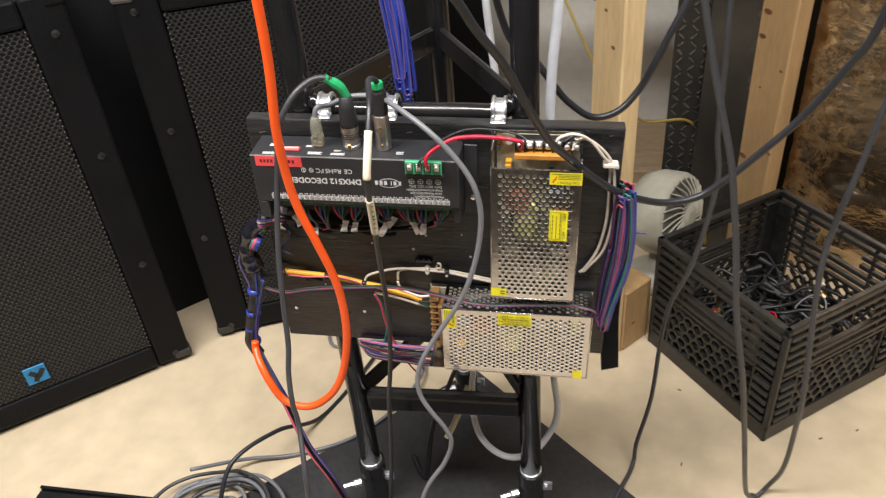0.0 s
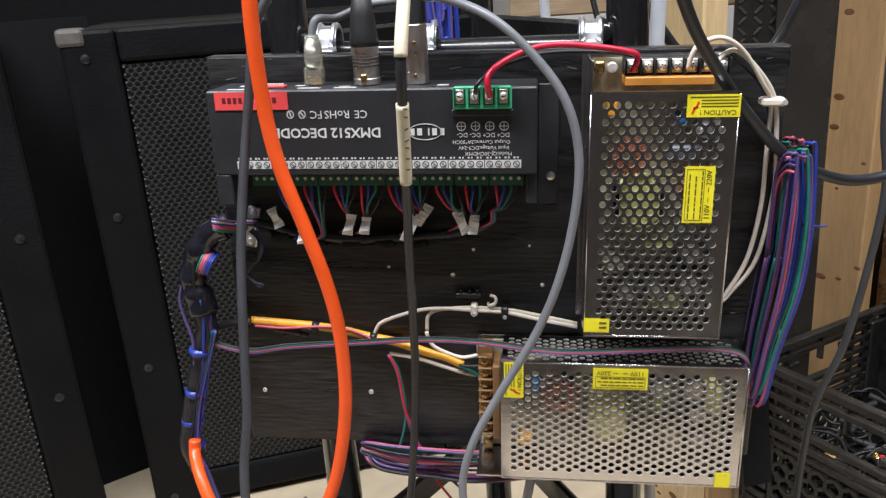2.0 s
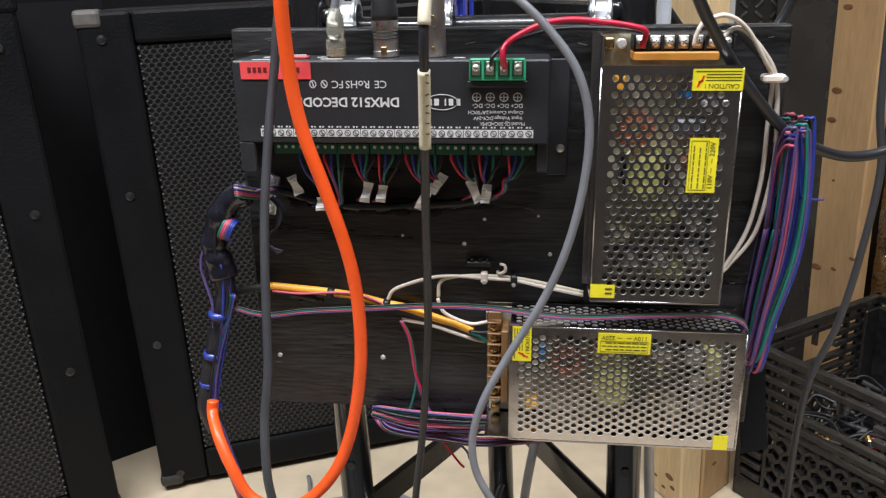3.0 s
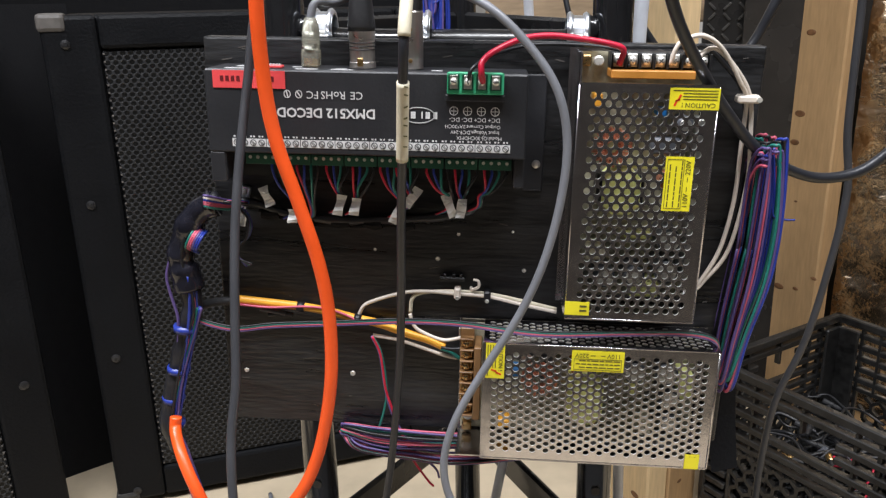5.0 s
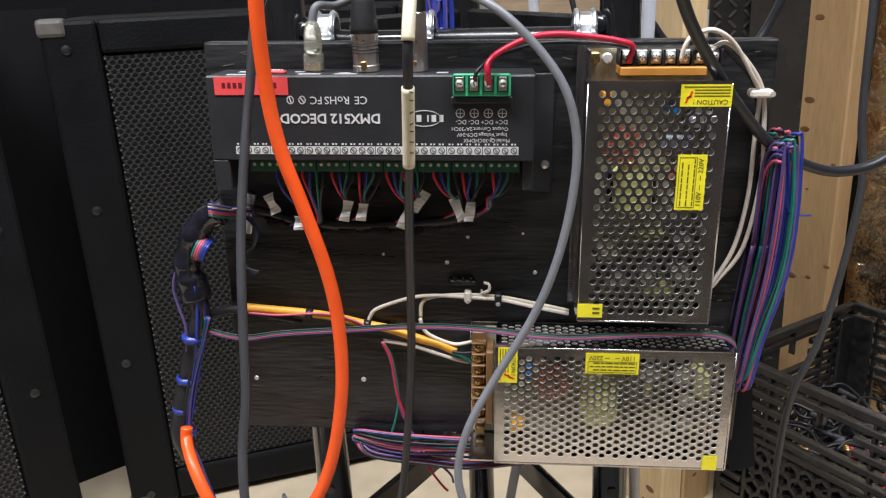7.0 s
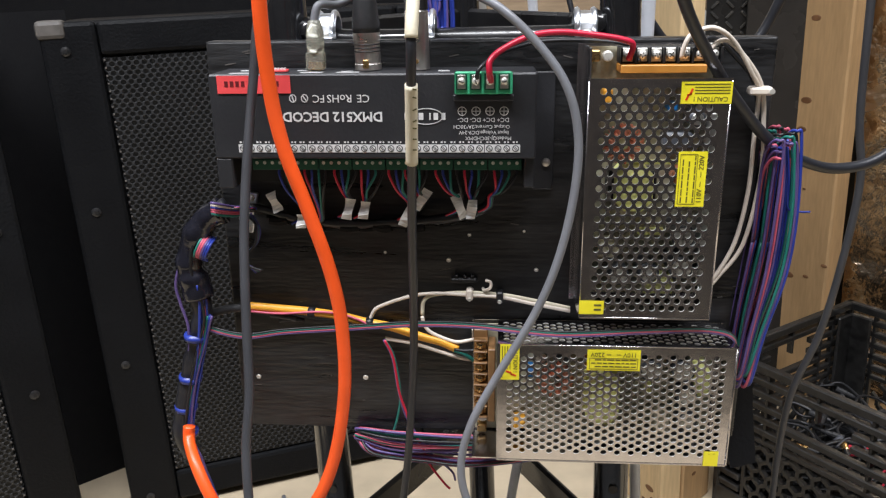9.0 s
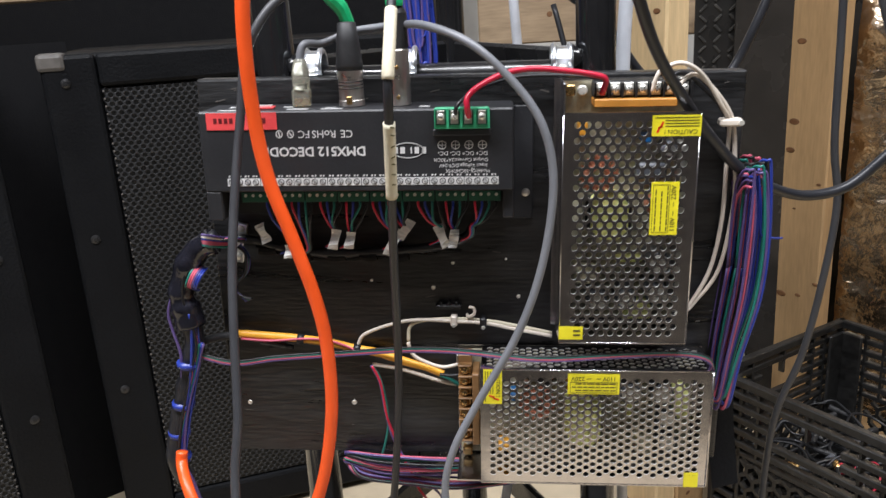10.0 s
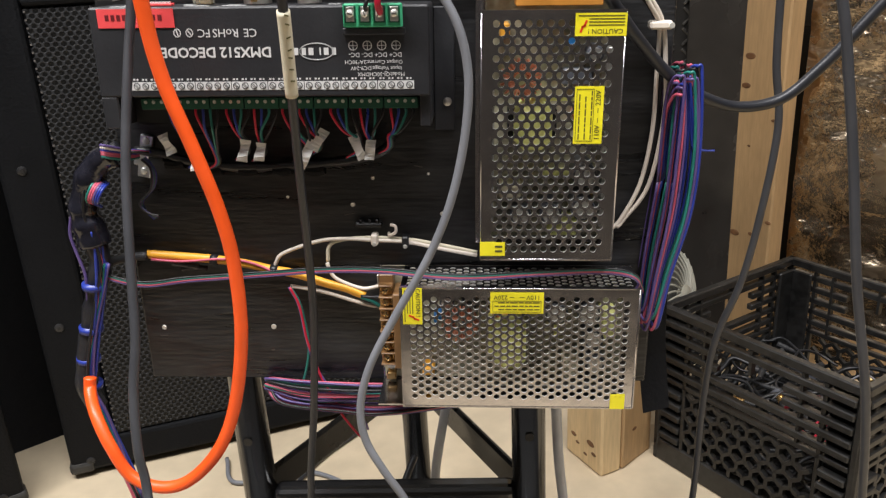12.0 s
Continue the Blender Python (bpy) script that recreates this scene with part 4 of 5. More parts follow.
part("boot", lathe([(0.0085, 0.0412), (0.0082, 0.066), (0.0055, 0.072)], pose(0, 0, 0), 24), M_RUBBLK, t, "black sleeve")
for k in range(2):
    part("screw", lathe([(0.0016, 0), (0.0013, 0.0006)], pose(0, -0.0086, 0.006 + 0.022 * k, 90, 0, 0), 10), M_BRASS, t)
part("tape_wrap", lathe([(0.0062, 0.071), (0.0066, 0.073), (0.0064, 0.078), (0.005, 0.079)], pose(0, -0.002, 0), 16), M_GREENTAPE, t, "green tape")
t = thing("network_plug", BOARD @ pose(-0.0945, -0.022, DZ1 + 0.0006, 0, 1, 0), "clear plastic network plug with pale sleeve on the decoder", "plug")
part("plug_body", box(-0.0065, 0.0065, -0.005, 0.005, 0, 0.0125, 0.0008), M_CLEAR, t)
part("contacts", box(-0.005, 0.005, -0.002, 0.002, 0.001, 0.006), M_BRASS, t)
part("sleeve", lathe([(0.0062, 0.0127), (0.0068, 0.018), (0.0064, 0.026), (0.0048, 0.034), (0.0035, 0.035)], pose(0, 0, 0), 18), M_CLEAR, t, "translucent sleeve", True)

# ---------------- hanging cables ----------------
cable("orange_cable", [(-0.0821, -0.1016, 1.239), (-0.0921, -0.0958, 0.9969), (-0.0968, -0.0922, 0.8629), (-0.1051, -0.0908, 0.783), (-0.1063, -0.087, 0.7244), (-0.1019, -0.0848, 0.682), (-0.0905, -0.0838, 0.6397), (-0.0789, -0.0826, 0.5919), (-0.0743, -0.0824, 0.5495), (-0.0772, -0.0819, 0.496), (-0.0899, -0.0822, 0.4391), (-0.1083, -0.0836, 0.3999), (-0.1358, -0.0829, 0.3723), (-0.1605, -0.0826, 0.3661), (-0.1831, -0.0809, 0.3763), (-0.1962, -0.0779, 0.4023), (-0.2074, -0.0681, 0.4209), (-0.2174, -0.053, 0.4312), (-0.2204, -0.046, 0.4371), (-0.2197, -0.0442, 0.4446)], 0.0049, M_ORANGE, "thick bright orange power cable hanging in a loop", n=14)
A_PTS = [onb(-0.0565, -0.022, 0.212), onb(-0.061, -0.024, 0.226), onb(-0.073, -0.03, 0.238), (-0.0798, -0.0358, 0.8104), (-0.0936, -0.0489, 0.8026), (-0.1064, -0.0585, 0.7859), (-0.1161, -0.0627, 0.7642), (-0.1217, -0.0687, 0.7292), (-0.1288, -0.085, 0.6711), (-0.1327, -0.0987, 0.6214), (-0.1332, -0.1141, 0.5685), (-0.1326, -0.1286, 0.5213), (-0.1358, -0.1403, 0.4847), (-0.1344, -0.1525, 0.4476), (-0.13, -0.1604, 0.4166), (-0.1172, -0.2062, 0.3589), (-0.1236, -0.2226, 0.2143), (-0.1322, -0.2442, 0.1202), (-0.1623, -0.2638, 0.013), (-0.2624, -0.3066, 0.004)]
cable("signal_cable", A_PTS, 0.0033, M_CABGREY, "dark grey signal cable looping down from the decoder plug", "cable", "grey signal cables")
tape = tube([onb(-0.0555, -0.021, 0.213), onb(-0.061, -0.024, 0.226), onb(-0.074, -0.03, 0.2385)], 0.0052, 10, 5, 1.0, 0.5)
tagged(link("green_tape_wrap", tape, M_GREENTAPE, None, "", False), "bright green tape wrapped round the cable end", "tape")
B_PTS = [onb(-0.0195, -0.023, 0.222), onb(-0.0205, -0.03, 0.237), onb(-0.0215, -0.055, 0.247), (-0.0044, -0.0915, 0.812), (-0.0035, -0.1214, 0.7824), (-0.0054, -0.136, 0.7501), (-0.0089, -0.1246, 0.7102), (-0.0122, -0.1128, 0.6717), (-0.0165, -0.0979, 0.6254), (-0.0207, -0.0811, 0.5696), (-0.0267, -0.0624, 0.5044), (-0.0375, -0.0516, 0.4183), (-0.0483, -0.0456, 0.3506), (-0.054, -0.0459, 0.2855), (-0.0616, -0.0571, 0.1911), (-0.0736, -0.0751, 0.0869), (-0.0804, -0.1177, 0.013), (-0.1275, -0.2451, 0.0125), (-0.2077, -0.3395, 0.004)]
cable("signal_cable", B_PTS, 0.0031, M_CABBLACK, "black signal cable with cream tape hanging before the board", "cable", "grey signal cables")
bp = spline(B_PTS, 16)
for hi, lo in ((0.793, 0.752), (0.7275, 0.672)):
    seg = [q for q in bp if lo <= q.z <= hi and q.y < -0.09]
    t = link("cable_tape", add_tube(bmesh.new(), seg, 0.0040, 14), M_TAPE, None, "", True)
    tagged(t, "cream paper tape wrapped round the black cable", "tape", "cream cable tapes")
seg = [q for q in bp if 0.674 <= q.z <= 0.726 and q.y < -0.09]
rnd = random.Random(2)
bm = bmesh.new()
for k in range(7):
    q = seg[int(1 + k * (len(seg) - 3) / 7)]
    add_box(bm, -0.0004, 0.0004, -0.0002, 0.0002, -0.0013, 0.0013, 0, Matrix.Translation(q + Vector((0.0023, -0.0036, 0))) @ pose(0, 0, 0, 0, 90 + rnd.uniform(-20, 20), 32))
tagged(link("tape_writing", bm, M_INK), "illegible black handwriting on the cream tape", "writing")
C_PTS = [onb(-0.0945, -0.022, 0.186), onb(-0.0905, -0.020, 0.199), (-0.071, -0.012, 0.772), (-0.05, -0.009, 0.779), (-0.03, -0.010, 0.781), (-0.012, -0.018, 0.782), (0.010, -0.04, 0.781), (0.042, -0.062, 0.768), (0.070, -0.071, 0.742), (0.0887, -0.0775, 0.7136), (0.0958, -0.0792, 0.68), (0.0925, -0.0817, 0.6405), (0.0818, -0.085, 0.5974), (0.0651, -0.0886, 0.5586), (0.0378, -0.0936, 0.5136), (0.0185, -0.0977, 0.4786), (0.0096, -0.1009, 0.4483), (0.0115, -0.1042, 0.4214), (0.0238, -0.1075, 0.396), (0.0384, -0.1076, 0.3683), (0.0448, -0.1075, 0.3403), (0.0329, -0.1085, 0.2999), (0.0044, -0.1198, 0.2507), (-0.0224, -0.1395, 0.1488), (-0.043, -0.1692, 0.018), (-0.093, -0.2585, 0.0125), (-0.1936, -0.3612, 0.004)]
cable("signal_cable", C_PTS, 0.0030, M_CABLTGREY, "light grey network cable arching over the decoder", "cable", "grey signal cables", n=12)
D_PTS = [(0.0321, -0.2013, 1.288), (0.0719, -0.161, 0.9975), (0.0999, -0.1332, 0.9103), (0.1269, -0.1082, 0.8567), (0.149, -0.084, 0.7981), (0.1678, -0.064, 0.7543), (0.1938, -0.0408, 0.7162), (0.2148, -0.0271, 0.6892), (0.2399, -0.0103, 0.6631), (0.2679, 0.0031, 0.644), (0.3001, 0.0142, 0.6329), (0.3342, 0.022, 0.6367), (0.3602, 0.0206, 0.6593), (0.3831, 0.0167, 0.687), (0.4226, 0.009, 0.7408), (0.4517, -0.001, 0.7988), (0.4676, -0.018, 0.8588), (0.4847, -0.041, 1.045), (0.4868, -0.0574, 1.282)]
cable("power_cable", D_PTS, 0.0042, M_CABBLACK, "glossy black power cable sagging across the power supply", "cable", "black power cables", n=12)
cable("power_cable", [(0.089, -0.0344, 1.285), (0.0977, 0.0458, 0.9464), (0.1145, 0.0852, 0.8142), (0.1446, 0.0823, 0.7815), (0.1684, 0.0843, 0.7468), (0.1855, 0.0859, 0.7249), (0.2136, 0.0935, 0.7019), (0.2436, 0.1009, 0.7058), (0.2673, 0.1098, 0.7297), (0.2841, 0.1079, 0.7666), (0.3016, 0.1113, 0.8075), (0.355, 0.12, 0.925), (0.42, 0.13, 1.07), (0.5, 0.14, 1.3)], 0.0042, M_CABBLACK, "black power cable passing behind the board", "cable", "black power cables")
cable("extension_cable", [(0.3395, 0.1149, 1.281), (0.3566, 0.1274, 0.9455), (0.3611, 0.1272, 0.8025), (0.365, 0.133, 0.7445), (0.37, 0.1401, 0.6505), (0.3788, 0.1443, 0.5873), (0.3716, 0.1497, 0.4969), (0.36, 0.1533, 0.4266), (0.3402, 0.1558, 0.3624), (0.3336, 0.1604, 0.2813), (0.3283, 0.1557, 0.1595), (0.3118, 0.1497, 0.0557), (0.3064, 0.1343, 0.0125), (0.2641, 0.0059, 0.0125), (0.3088, -0.2072, 0.004)], 0.0036, M_CABGREY, "grey cable hanging beside the crate to the floor", "cable", "grey hanging cables")
cable("extension_cable", [(0.2361, -0.0056, 1.189), (0.2993, -0.0084, 0.9174), (0.3281, -0.0117, 0.8006), (0.3539, -0.0159, 0.7099), (0.3657, -0.0169, 0.6506), (0.3758, -0.0191, 0.5883), (0.3878, -0.0232, 0.4994), (0.4111, -0.0186, 0.3893), (0.4385, 0.0114, 0.2489), (0.476, 0.065, 0.06), (0.498, 0.092, 0.012), (0.508, 0.097, 0.006), (0.522, 0.105, 0.02), (0.532, 0.088, 0.09), (0.5247, 0.0657, 0.207), (0.5147, 0.0468, 0.3033), (0.4996, 0.0561, 0.4941), (0.5056, 0.0654, 0.5766), (0.525, 0.0697, 0.7212), (0.5497, 0.0715, 1.091)], 0.0038, M_CABGREY, "grey cable hanging before the crate and looping on the floor", "cable", "grey hanging cables", n=12)

# ---------------- wires on the board ----------------


def bwire(name, pts, y, r, material, label, group="", category="wire", n=8, wob=0.0, ys=None):
    return cable(name, [onb(x, (ys[i] if ys else y), z) for i, (x, z) in enumerate(pts)], r, material, label, category, group, n, 6, wob)


bwire("red_wire", [(0.0335, 0.148), (0.0325, 0.1555), (0.0330, 0.1625), (0.0411, 0.1695), (0.0589, 0.1772), (0.0788, 0.1799), (0.1029, 0.1777), (0.123, 0.1744), (0.1315, 0.1705), (0.1297, 0.160)], 0, 0.0022, M_RED, "bright red supply wire arching to the power supply", "supply wires", ys=[-0.054, -0.058, -0.056, -0.05, -0.042, -0.04, -0.036, -0.034, -0.032, -0.028])
bwire("black_wire", [(0.0235, 0.148), (0.025, 0.156), (0.031, 0.1615), (0.041, 0.166), (0.07, 0.172), (0.11, 0.172), (0.136, 0.168), (0.137, 0.158)], 0, 0.0014, M_BLKW, "thin black supply wire beside the red one", "supply wires", ys=[-0.054, -0.056, -0.05, -0.03, -0.01, -0.01, -0.02, -0.027])
bwire("mains_wire", [(0.1655, 0.161), (0.168, 0.172), (0.1725, 0.1775), (0.1858, 0.1812), (0.2022, 0.1715), (0.219, 0.148), (0.2264, 0.1348), (0.2286, 0.1018), (0.2288, 0.0588), (0.2225, 0.0186), (0.2095, -0.0097), (0.2030, -0.0165)], 0, 0.0017, M_WHITEW, "white mains wire looping beside the power supply", "white mains wires", ys=[-0.028, -0.03, -0.03, -0.03, -0.024, -0.018, -0.012, -0.006, -0.005, -0.006, -0.007, -0.008])
bwire("mains_wire", [(0.1845, 0.161), (0.1873, 0.1685), (0.198, 0.172), (0.2150, 0.158), (0.2285, 0.138), (0.2335, 0.11), (0.2365, 0.071), (0.2295, 0.0178), (0.2125, -0.0096), (0.2065, -0.016)], 0, 0.0017, M_WHITEW, "white mains wire looping beside the power supply", "white mains wires", ys=[-0.028, -0.026, -0.022, -0.016, -0.012, -0.009, -0.006, -0.005, -0.006, -0.008])
bwire("mains_wire", [(0.175, 0.161), (0.178, 0.17), (0.19, 0.1735), (0.208, 0.16), (0.2235, 0.142), (0.2310, 0.11), (0.232, 0.06), (0.2245, 0.015), (0.208, -0.012)], 0, 0.0017, M_BLKW, "black mains wire beside the white ones", "white mains wires", ys=[-0.026, -0.024, -0.018, -0.011, -0.007, -0.004, -0.003, -0.003, -0.004])
t = thing("cable_clip", BOARD @ pose(0.2270, -0.012, 0.1362), "white plastic cable clip on the board", "clip", "cable clips")
part("clip_bar", box(-0.008, 0.0085, -0.005, 0.006, -0.003, 0.003, 0.0015), M_WHITEW, t)
part("clip_nail", lathe([(0.0022, 0), (0.002, 0.0015)], pose(0.007, -0.005, 0, 90, 0, 0), 10), M_SCREW, t)

AMB = [(-0.169, -0.0395), (-0.142, -0.0415), (-0.1135, -0.044), (-0.09, -0.0475), (-0.069, -0.0525), (-0.0481, -0.0565), (-0.0248, -0.0645), (-0.008, -0.069), (0.0066, -0.0755)]
bwire("amber_cord", AMB, -0.0075, 0.0036, M_AMBER, "amber yellow mains cord tacked along the board", category="cord", n=10)
bwire("grey_sleeve", [(-0.207, -0.051), (-0.196, -0.0445), (-0.183, -0.041), (-0.168, -0.0395)], -0.011, 0.0036, M_RUBBLK, "dark heat-shrink sleeve at the end of the amber cord", category="sleeve", n=10)
bwire("orange_sleeve", [(-0.2055, -0.044), (-0.201, -0.0495), (-0.1965, -0.0525)], -0.026, 0.0028, M_AMBER, "short orange sleeve where the ribbon joins the bundle", category="sleeve", n=10)
bwire("wire_splice", [(-0.150, -0.0475), (-0.138, -0.0495), (-0.128, -0.0515)], -0.006, 0.0026, M_CABGREY, "dark grey wire splice tucked under the amber cord", "wire splices", "splice", 8)
bwire("wire_splice", [(-0.143, -0.053), (-0.132, -0.0515), (-0.122, -0.0525)], -0.006, 0.0022, M_RUBBLK, "black wire splice tucked under the amber cord", "wire splices", "splice", 8)
bwire("lilac_wire", [(-0.165, -0.043), (-0.14, -0.0445), (-0.11, -0.0425), (-0.09, -0.044), (-0.075, -0.049), (-0.066, -0.054)], -0.011, 0.0011, M_PINKW, "thin lilac wire running along the amber cord", "loose wires", n=6)
for x, z in ((-0.1145, -0.0442), (-0.0665, -0.053)):
    t = tagged(link("cable_tie", rod(onb(x - 0.003, -0.0075, z + 0.0003), onb(x + 0.003, -0.0075, z - 0.0005), 0.0043, 12), M_BLKW, None, "", True), "black tie round the amber cord", "tie", "black ties")
bwire("white_wire", [(-0.0661, -0.0543), (-0.0645, -0.047), (-0.0577, -0.039), (-0.031, -0.0293), (-0.0101, -0.0267), (0.017, -0.0279), (0.042, -0.0292), (0.0673, -0.0345), (0.098, -0.0405)], -0.006, 0.0016, M_WHITEW, "white wire clipped across the board", "white board wires")
bwire("white_wire", [(-0.0225, -0.0465), (-0.021, -0.034), (-0.012, -0.0285), (0.012, -0.0262), (0.042, -0.0275), (0.07, -0.0325), (0.098, -0.0385)], -0.0045, 0.0016, M_TAPE, "cream wire clipped across the board", "white board wires")
bwire("white_wire", [(-0.0225, -0.0465), (-0.0205, -0.054), (-0.0145, -0.0612), (0.0034, -0.0685), (0.0150, -0.0675), (0.0285, -0.063)], -0.008, 0.0016, M_WHITEW, "white wire ending at the lower terminals", "white board wires")
bwire("white_wire", [(-0.0537, -0.0665), (-0.03, -0.0705), (-0.005, -0.0785), (0.012, -0.0835), (0.029, -0.0845)], -0.009, 0.0016, M_WHITEW, "white wire ending at the lower terminals", "white board wires")
bwire("green_wire", [(0.004, -0.0745), (0.012, -0.0775), (0.019, -0.0825), (0.029, -0.088)], -0.012, 0.0018, M_GREENW, "green earth wire at the lower terminals", "supply wires")
bwire("black_wire", [(0.004, -0.0742), (0.014, -0.075), (0.029, -0.073)], -0.012, 0.0017, M_BLKW, "black wire end at the lower terminals", "supply wires")
for x, z, mt in ((0.0165, -0.0272, M_WHITEW), (0.041, -0.029, M_BLKW)):
    t = thing("cable_clip", BOARD @ pose(x, 0, z), "small plastic cable clip nailed to the board", "clip", "cable clips")
    part("clip_bar", box(-0.0028, 0.0028, -0.0095, 0, -0.0045, 0.005, 0.0012), mt, t)
    part("clip_nail", lathe([(0.0018, 0), (0.0015, 0.001)], pose(0, -0.0095, -0.003, 90, 0, 0), 8), M_SCREW, t)
t = thing("cable_clip", BOARD @ pose(0.0305, 0, -0.0195), "open white cable clip with a bent hook", "clip", "cable clips")
part("clip_hook", tube([(-0.003, -0.001, -0.004), (-0.002, -0.006, -0.004), (0.003, -0.008, -0.001), (0.003, -0.008, 0.004), (-0.001, -0.007, 0.005)], 0.0013, 6, 4), M_WHITEW, t)
t = thing("cable_clip", BOARD @ pose(0.012, 0, -0.0155), "black cable clip nailed to the board", "clip", "cable clips")
part("clip_bar", box(-0.011, 0.011, -0.006, 0, -0.002, 0.002, 0.0012), M_BLKW, t)
for sx in (-0.006, 0.001, 0.007):
    part("clip_tooth", box(sx - 0.0012, sx + 0.0012, -0.0062, -0.001, 0.0021, 0.0048, 0.0005), M_BLKW, t)

# flat four-way ribbon across the board
RIB = [(-0.2035, -0.046), (-0.1965, -0.0515), (-0.1661, -0.0575), (-0.1341, -0.0565), (-0.0782, -0.0545), (-0.0273, -0.0497), (0.0215, -0.044), (0.0845, -0.0425), (0.1504, -0.0388), (0.1934, -0.0375), (0.2156, -0.0425), (0.226, -0.06)]
RIBY = [-0.02, -0.026, -0.028, -0.02, -0.014, -0.016, -0.03, -0.047, -0.047, -0.046, -0.044, -0.03]
for k, mt in enumerate((M_BLKW, M_GREENW, M_PINKW, M_PURPLE)):
    bwire("ribbon_strand", [(x, z + 0.0018 - 0.0013 * k) for x, z in RIB], 0, 0.00085, mt, "%s strand of the flat ribbon wire across the board" % ("black", "green", "pink", "purple")[k], "ribbon strands", "ribbon wire", 6, ys=RIBY)

# loops of ribbon wire under the board
cols = [M_PURPLE, M_PINKW, M_BLKW, M_GREENW, M_BLUE, M_PURPLE, M_PINKW, M_GREENW, M_PURPLE, M_BLKW, M_PINKW, M_PURPLE, M_WHITEW, M_GREENW]
rnd = random.Random(7)
for k, mt in enumerate(cols):
    f = k / 13
    dz, dy = 0.0015 * k, rnd.uniform(-0.022, -0.004)
    pts = [(0.13, -0.157 - 0.4 * dz), (0.0274, -0.1530 - 0.7 * dz + rnd.uniform(-0.002, 0.002)), (-0.0427, -0.1515 - dz), (-0.076 - rnd.uniform(0, 0.006), -0.152 - dz * 0.6), (-0.079 - rnd.uniform(0, 0.004), -0.1575 - dz * 0.5), (-0.066, -0.1685 - dz * 0.25), (-0.0208, -0.1745 - dz * 0.25), (0.0263, -0.1765 - dz * 0.25), (0.1213, -0.172 - dz * 0.3)]
    bwire("ribbon_loop", pts, dy, 0.0011, mt, "coloured ribbon wire looped below the board", "ribbon loops", "ribbon wire", 6, ys=[0.0, dy, dy, dy * 0.6, dy * 0.3, dy, dy, dy, 0.002])
bwire("loose_wire", [(-0.0537, -0.0665), (-0.0471, -0.0827), (-0.0431, -0.1136), (-0.038, -0.132), (-0.033, -0.15), (-0.024, -0.168), (-0.0186, -0.1838), (-0.0060, -0.203), (-0.001, -0.2085)], -0.012, 0.0011, M_RED, "thin loose red wire dangling below the board", "loose wires", n=6)
bwire("loose_wire", [(-0.0537, -0.0665), (-0.0465, -0.0827), (-0.0425, -0.1136), (-0.0443, -0.1346), (-0.052, -0.16), (-0.063, -0.1725)], -0.0105, 0.0011, M_GREENW, "thin loose teal wire dangling below the board", "loose wires", n=6)
bwire("loose_wire", [(-0.0545, -0.0665), (-0.0478, -0.083), (-0.0437, -0.113), (-0.037, -0.14), (-0.02, -0.17), (0.0, -0.19), (0.004, -0.2)], -0.0115, 0.0011, M_PURPLE, "thin loose purple wire dangling below the board", "loose wires", n=6)

# coil of ribbon wire hanging at the board's edge
rnd = random.Random(11)
cols = [M_PURPLE, M_PINKW, M_BLKW, M_PURPLE, M_GREENW, M_PINKW, M_PURPLE, M_BLKW, M_GREENW, M_PINKW, M_BLUE, M_PURPLE, M_BLKW, M_PINKW, M_GREENW, M_PURPLE, M_PINKW, M_BLUE, M_BLKW, M_PURPLE, M_PINKW, M_PURPLE, M_BLUE, M_GREENW]
for k, mt in enumerate(cols):
    f = k / 23
    x_top, x_bot = 0.2355 + 0.0140 * f, 0.2290 + 0.0110 * f
    y = -0.014 + rnd.uniform(-0.012, 0.012)
    zt, zb = 0.106 + rnd.uniform(-0.012, 0.006) - 0.012 * abs(f - 0.7), -0.088 + rnd.uniform(-0.007, 0.007)
    bow = 0.006 * math.sin(f * 2.2) + rnd.uniform(-0.0015, 0.0015)
    pts = [(x_top - 0.002, 0.02), (x_top - 0.001, zt - 0.02), (x_top + 0.001, zt - 0.003), (x_top + 0.004, zt), (x_top + 0.0075, zt - 0.005), (x_top + 0.007 + bow, 0.05), (x_top + 0.005 + bow, 0.0), (x_bot + 0.006 + bow * 0.5, -0.05), (x_bot + 0.002, zb), (x_bot - 0.001, zb - 0.003), (x_bot - 0.002, zb + 0.006), (x_bot - 0.0005, -0.04), (x_top - 0.002, 0.02)]
    back = min(0.012, y + 0.016)
    ys = [back, back, (y + back) / 2, y, y, y, y, y, y, (y + back) / 2, back, back, back]
    bwire("ribbon_coil_strand", pts, y, 0.00115, mt, "coloured strand of the ribbon coil hung beside the board", "ribbon coil strands", "ribbon wire", 6, ys=ys)
bwire("stray_end", [(0.2525, 0.1), (0.2545, 0.075), (0.257, 0.055), (0.2595, 0.0465), (0.268, 0.0445), (0.2756, 0.0445)], -0.008, 0.0009, M_BLUE, "thin stray wire end sticking out of the coil", "loose wires", n=6)
bm = bmesh.new()
rows = []
for j in range(13):
    z = 0.085 - 0.275 * j / 12
    dy = 0.02 - 0.012 * math.sin(j * 0.5) - 0.02 * (j / 12) ** 2
    rows.append([onb(0.2285 + 0.0025 * math.sin(j * 0.6) + 0.012 * (j / 12), dy, z), onb(0.259 + 0.0025 * math.sin(j * 0.6) + 0.004 * (j / 12), dy + 0.004, z + 0.004)])
f1 = [[bm.verts.new(p) for p in r] for r in rows]
f2 = [[bm.verts.new(p + Vector((0, 0.0022, 0))) for p in r] for r in rows]
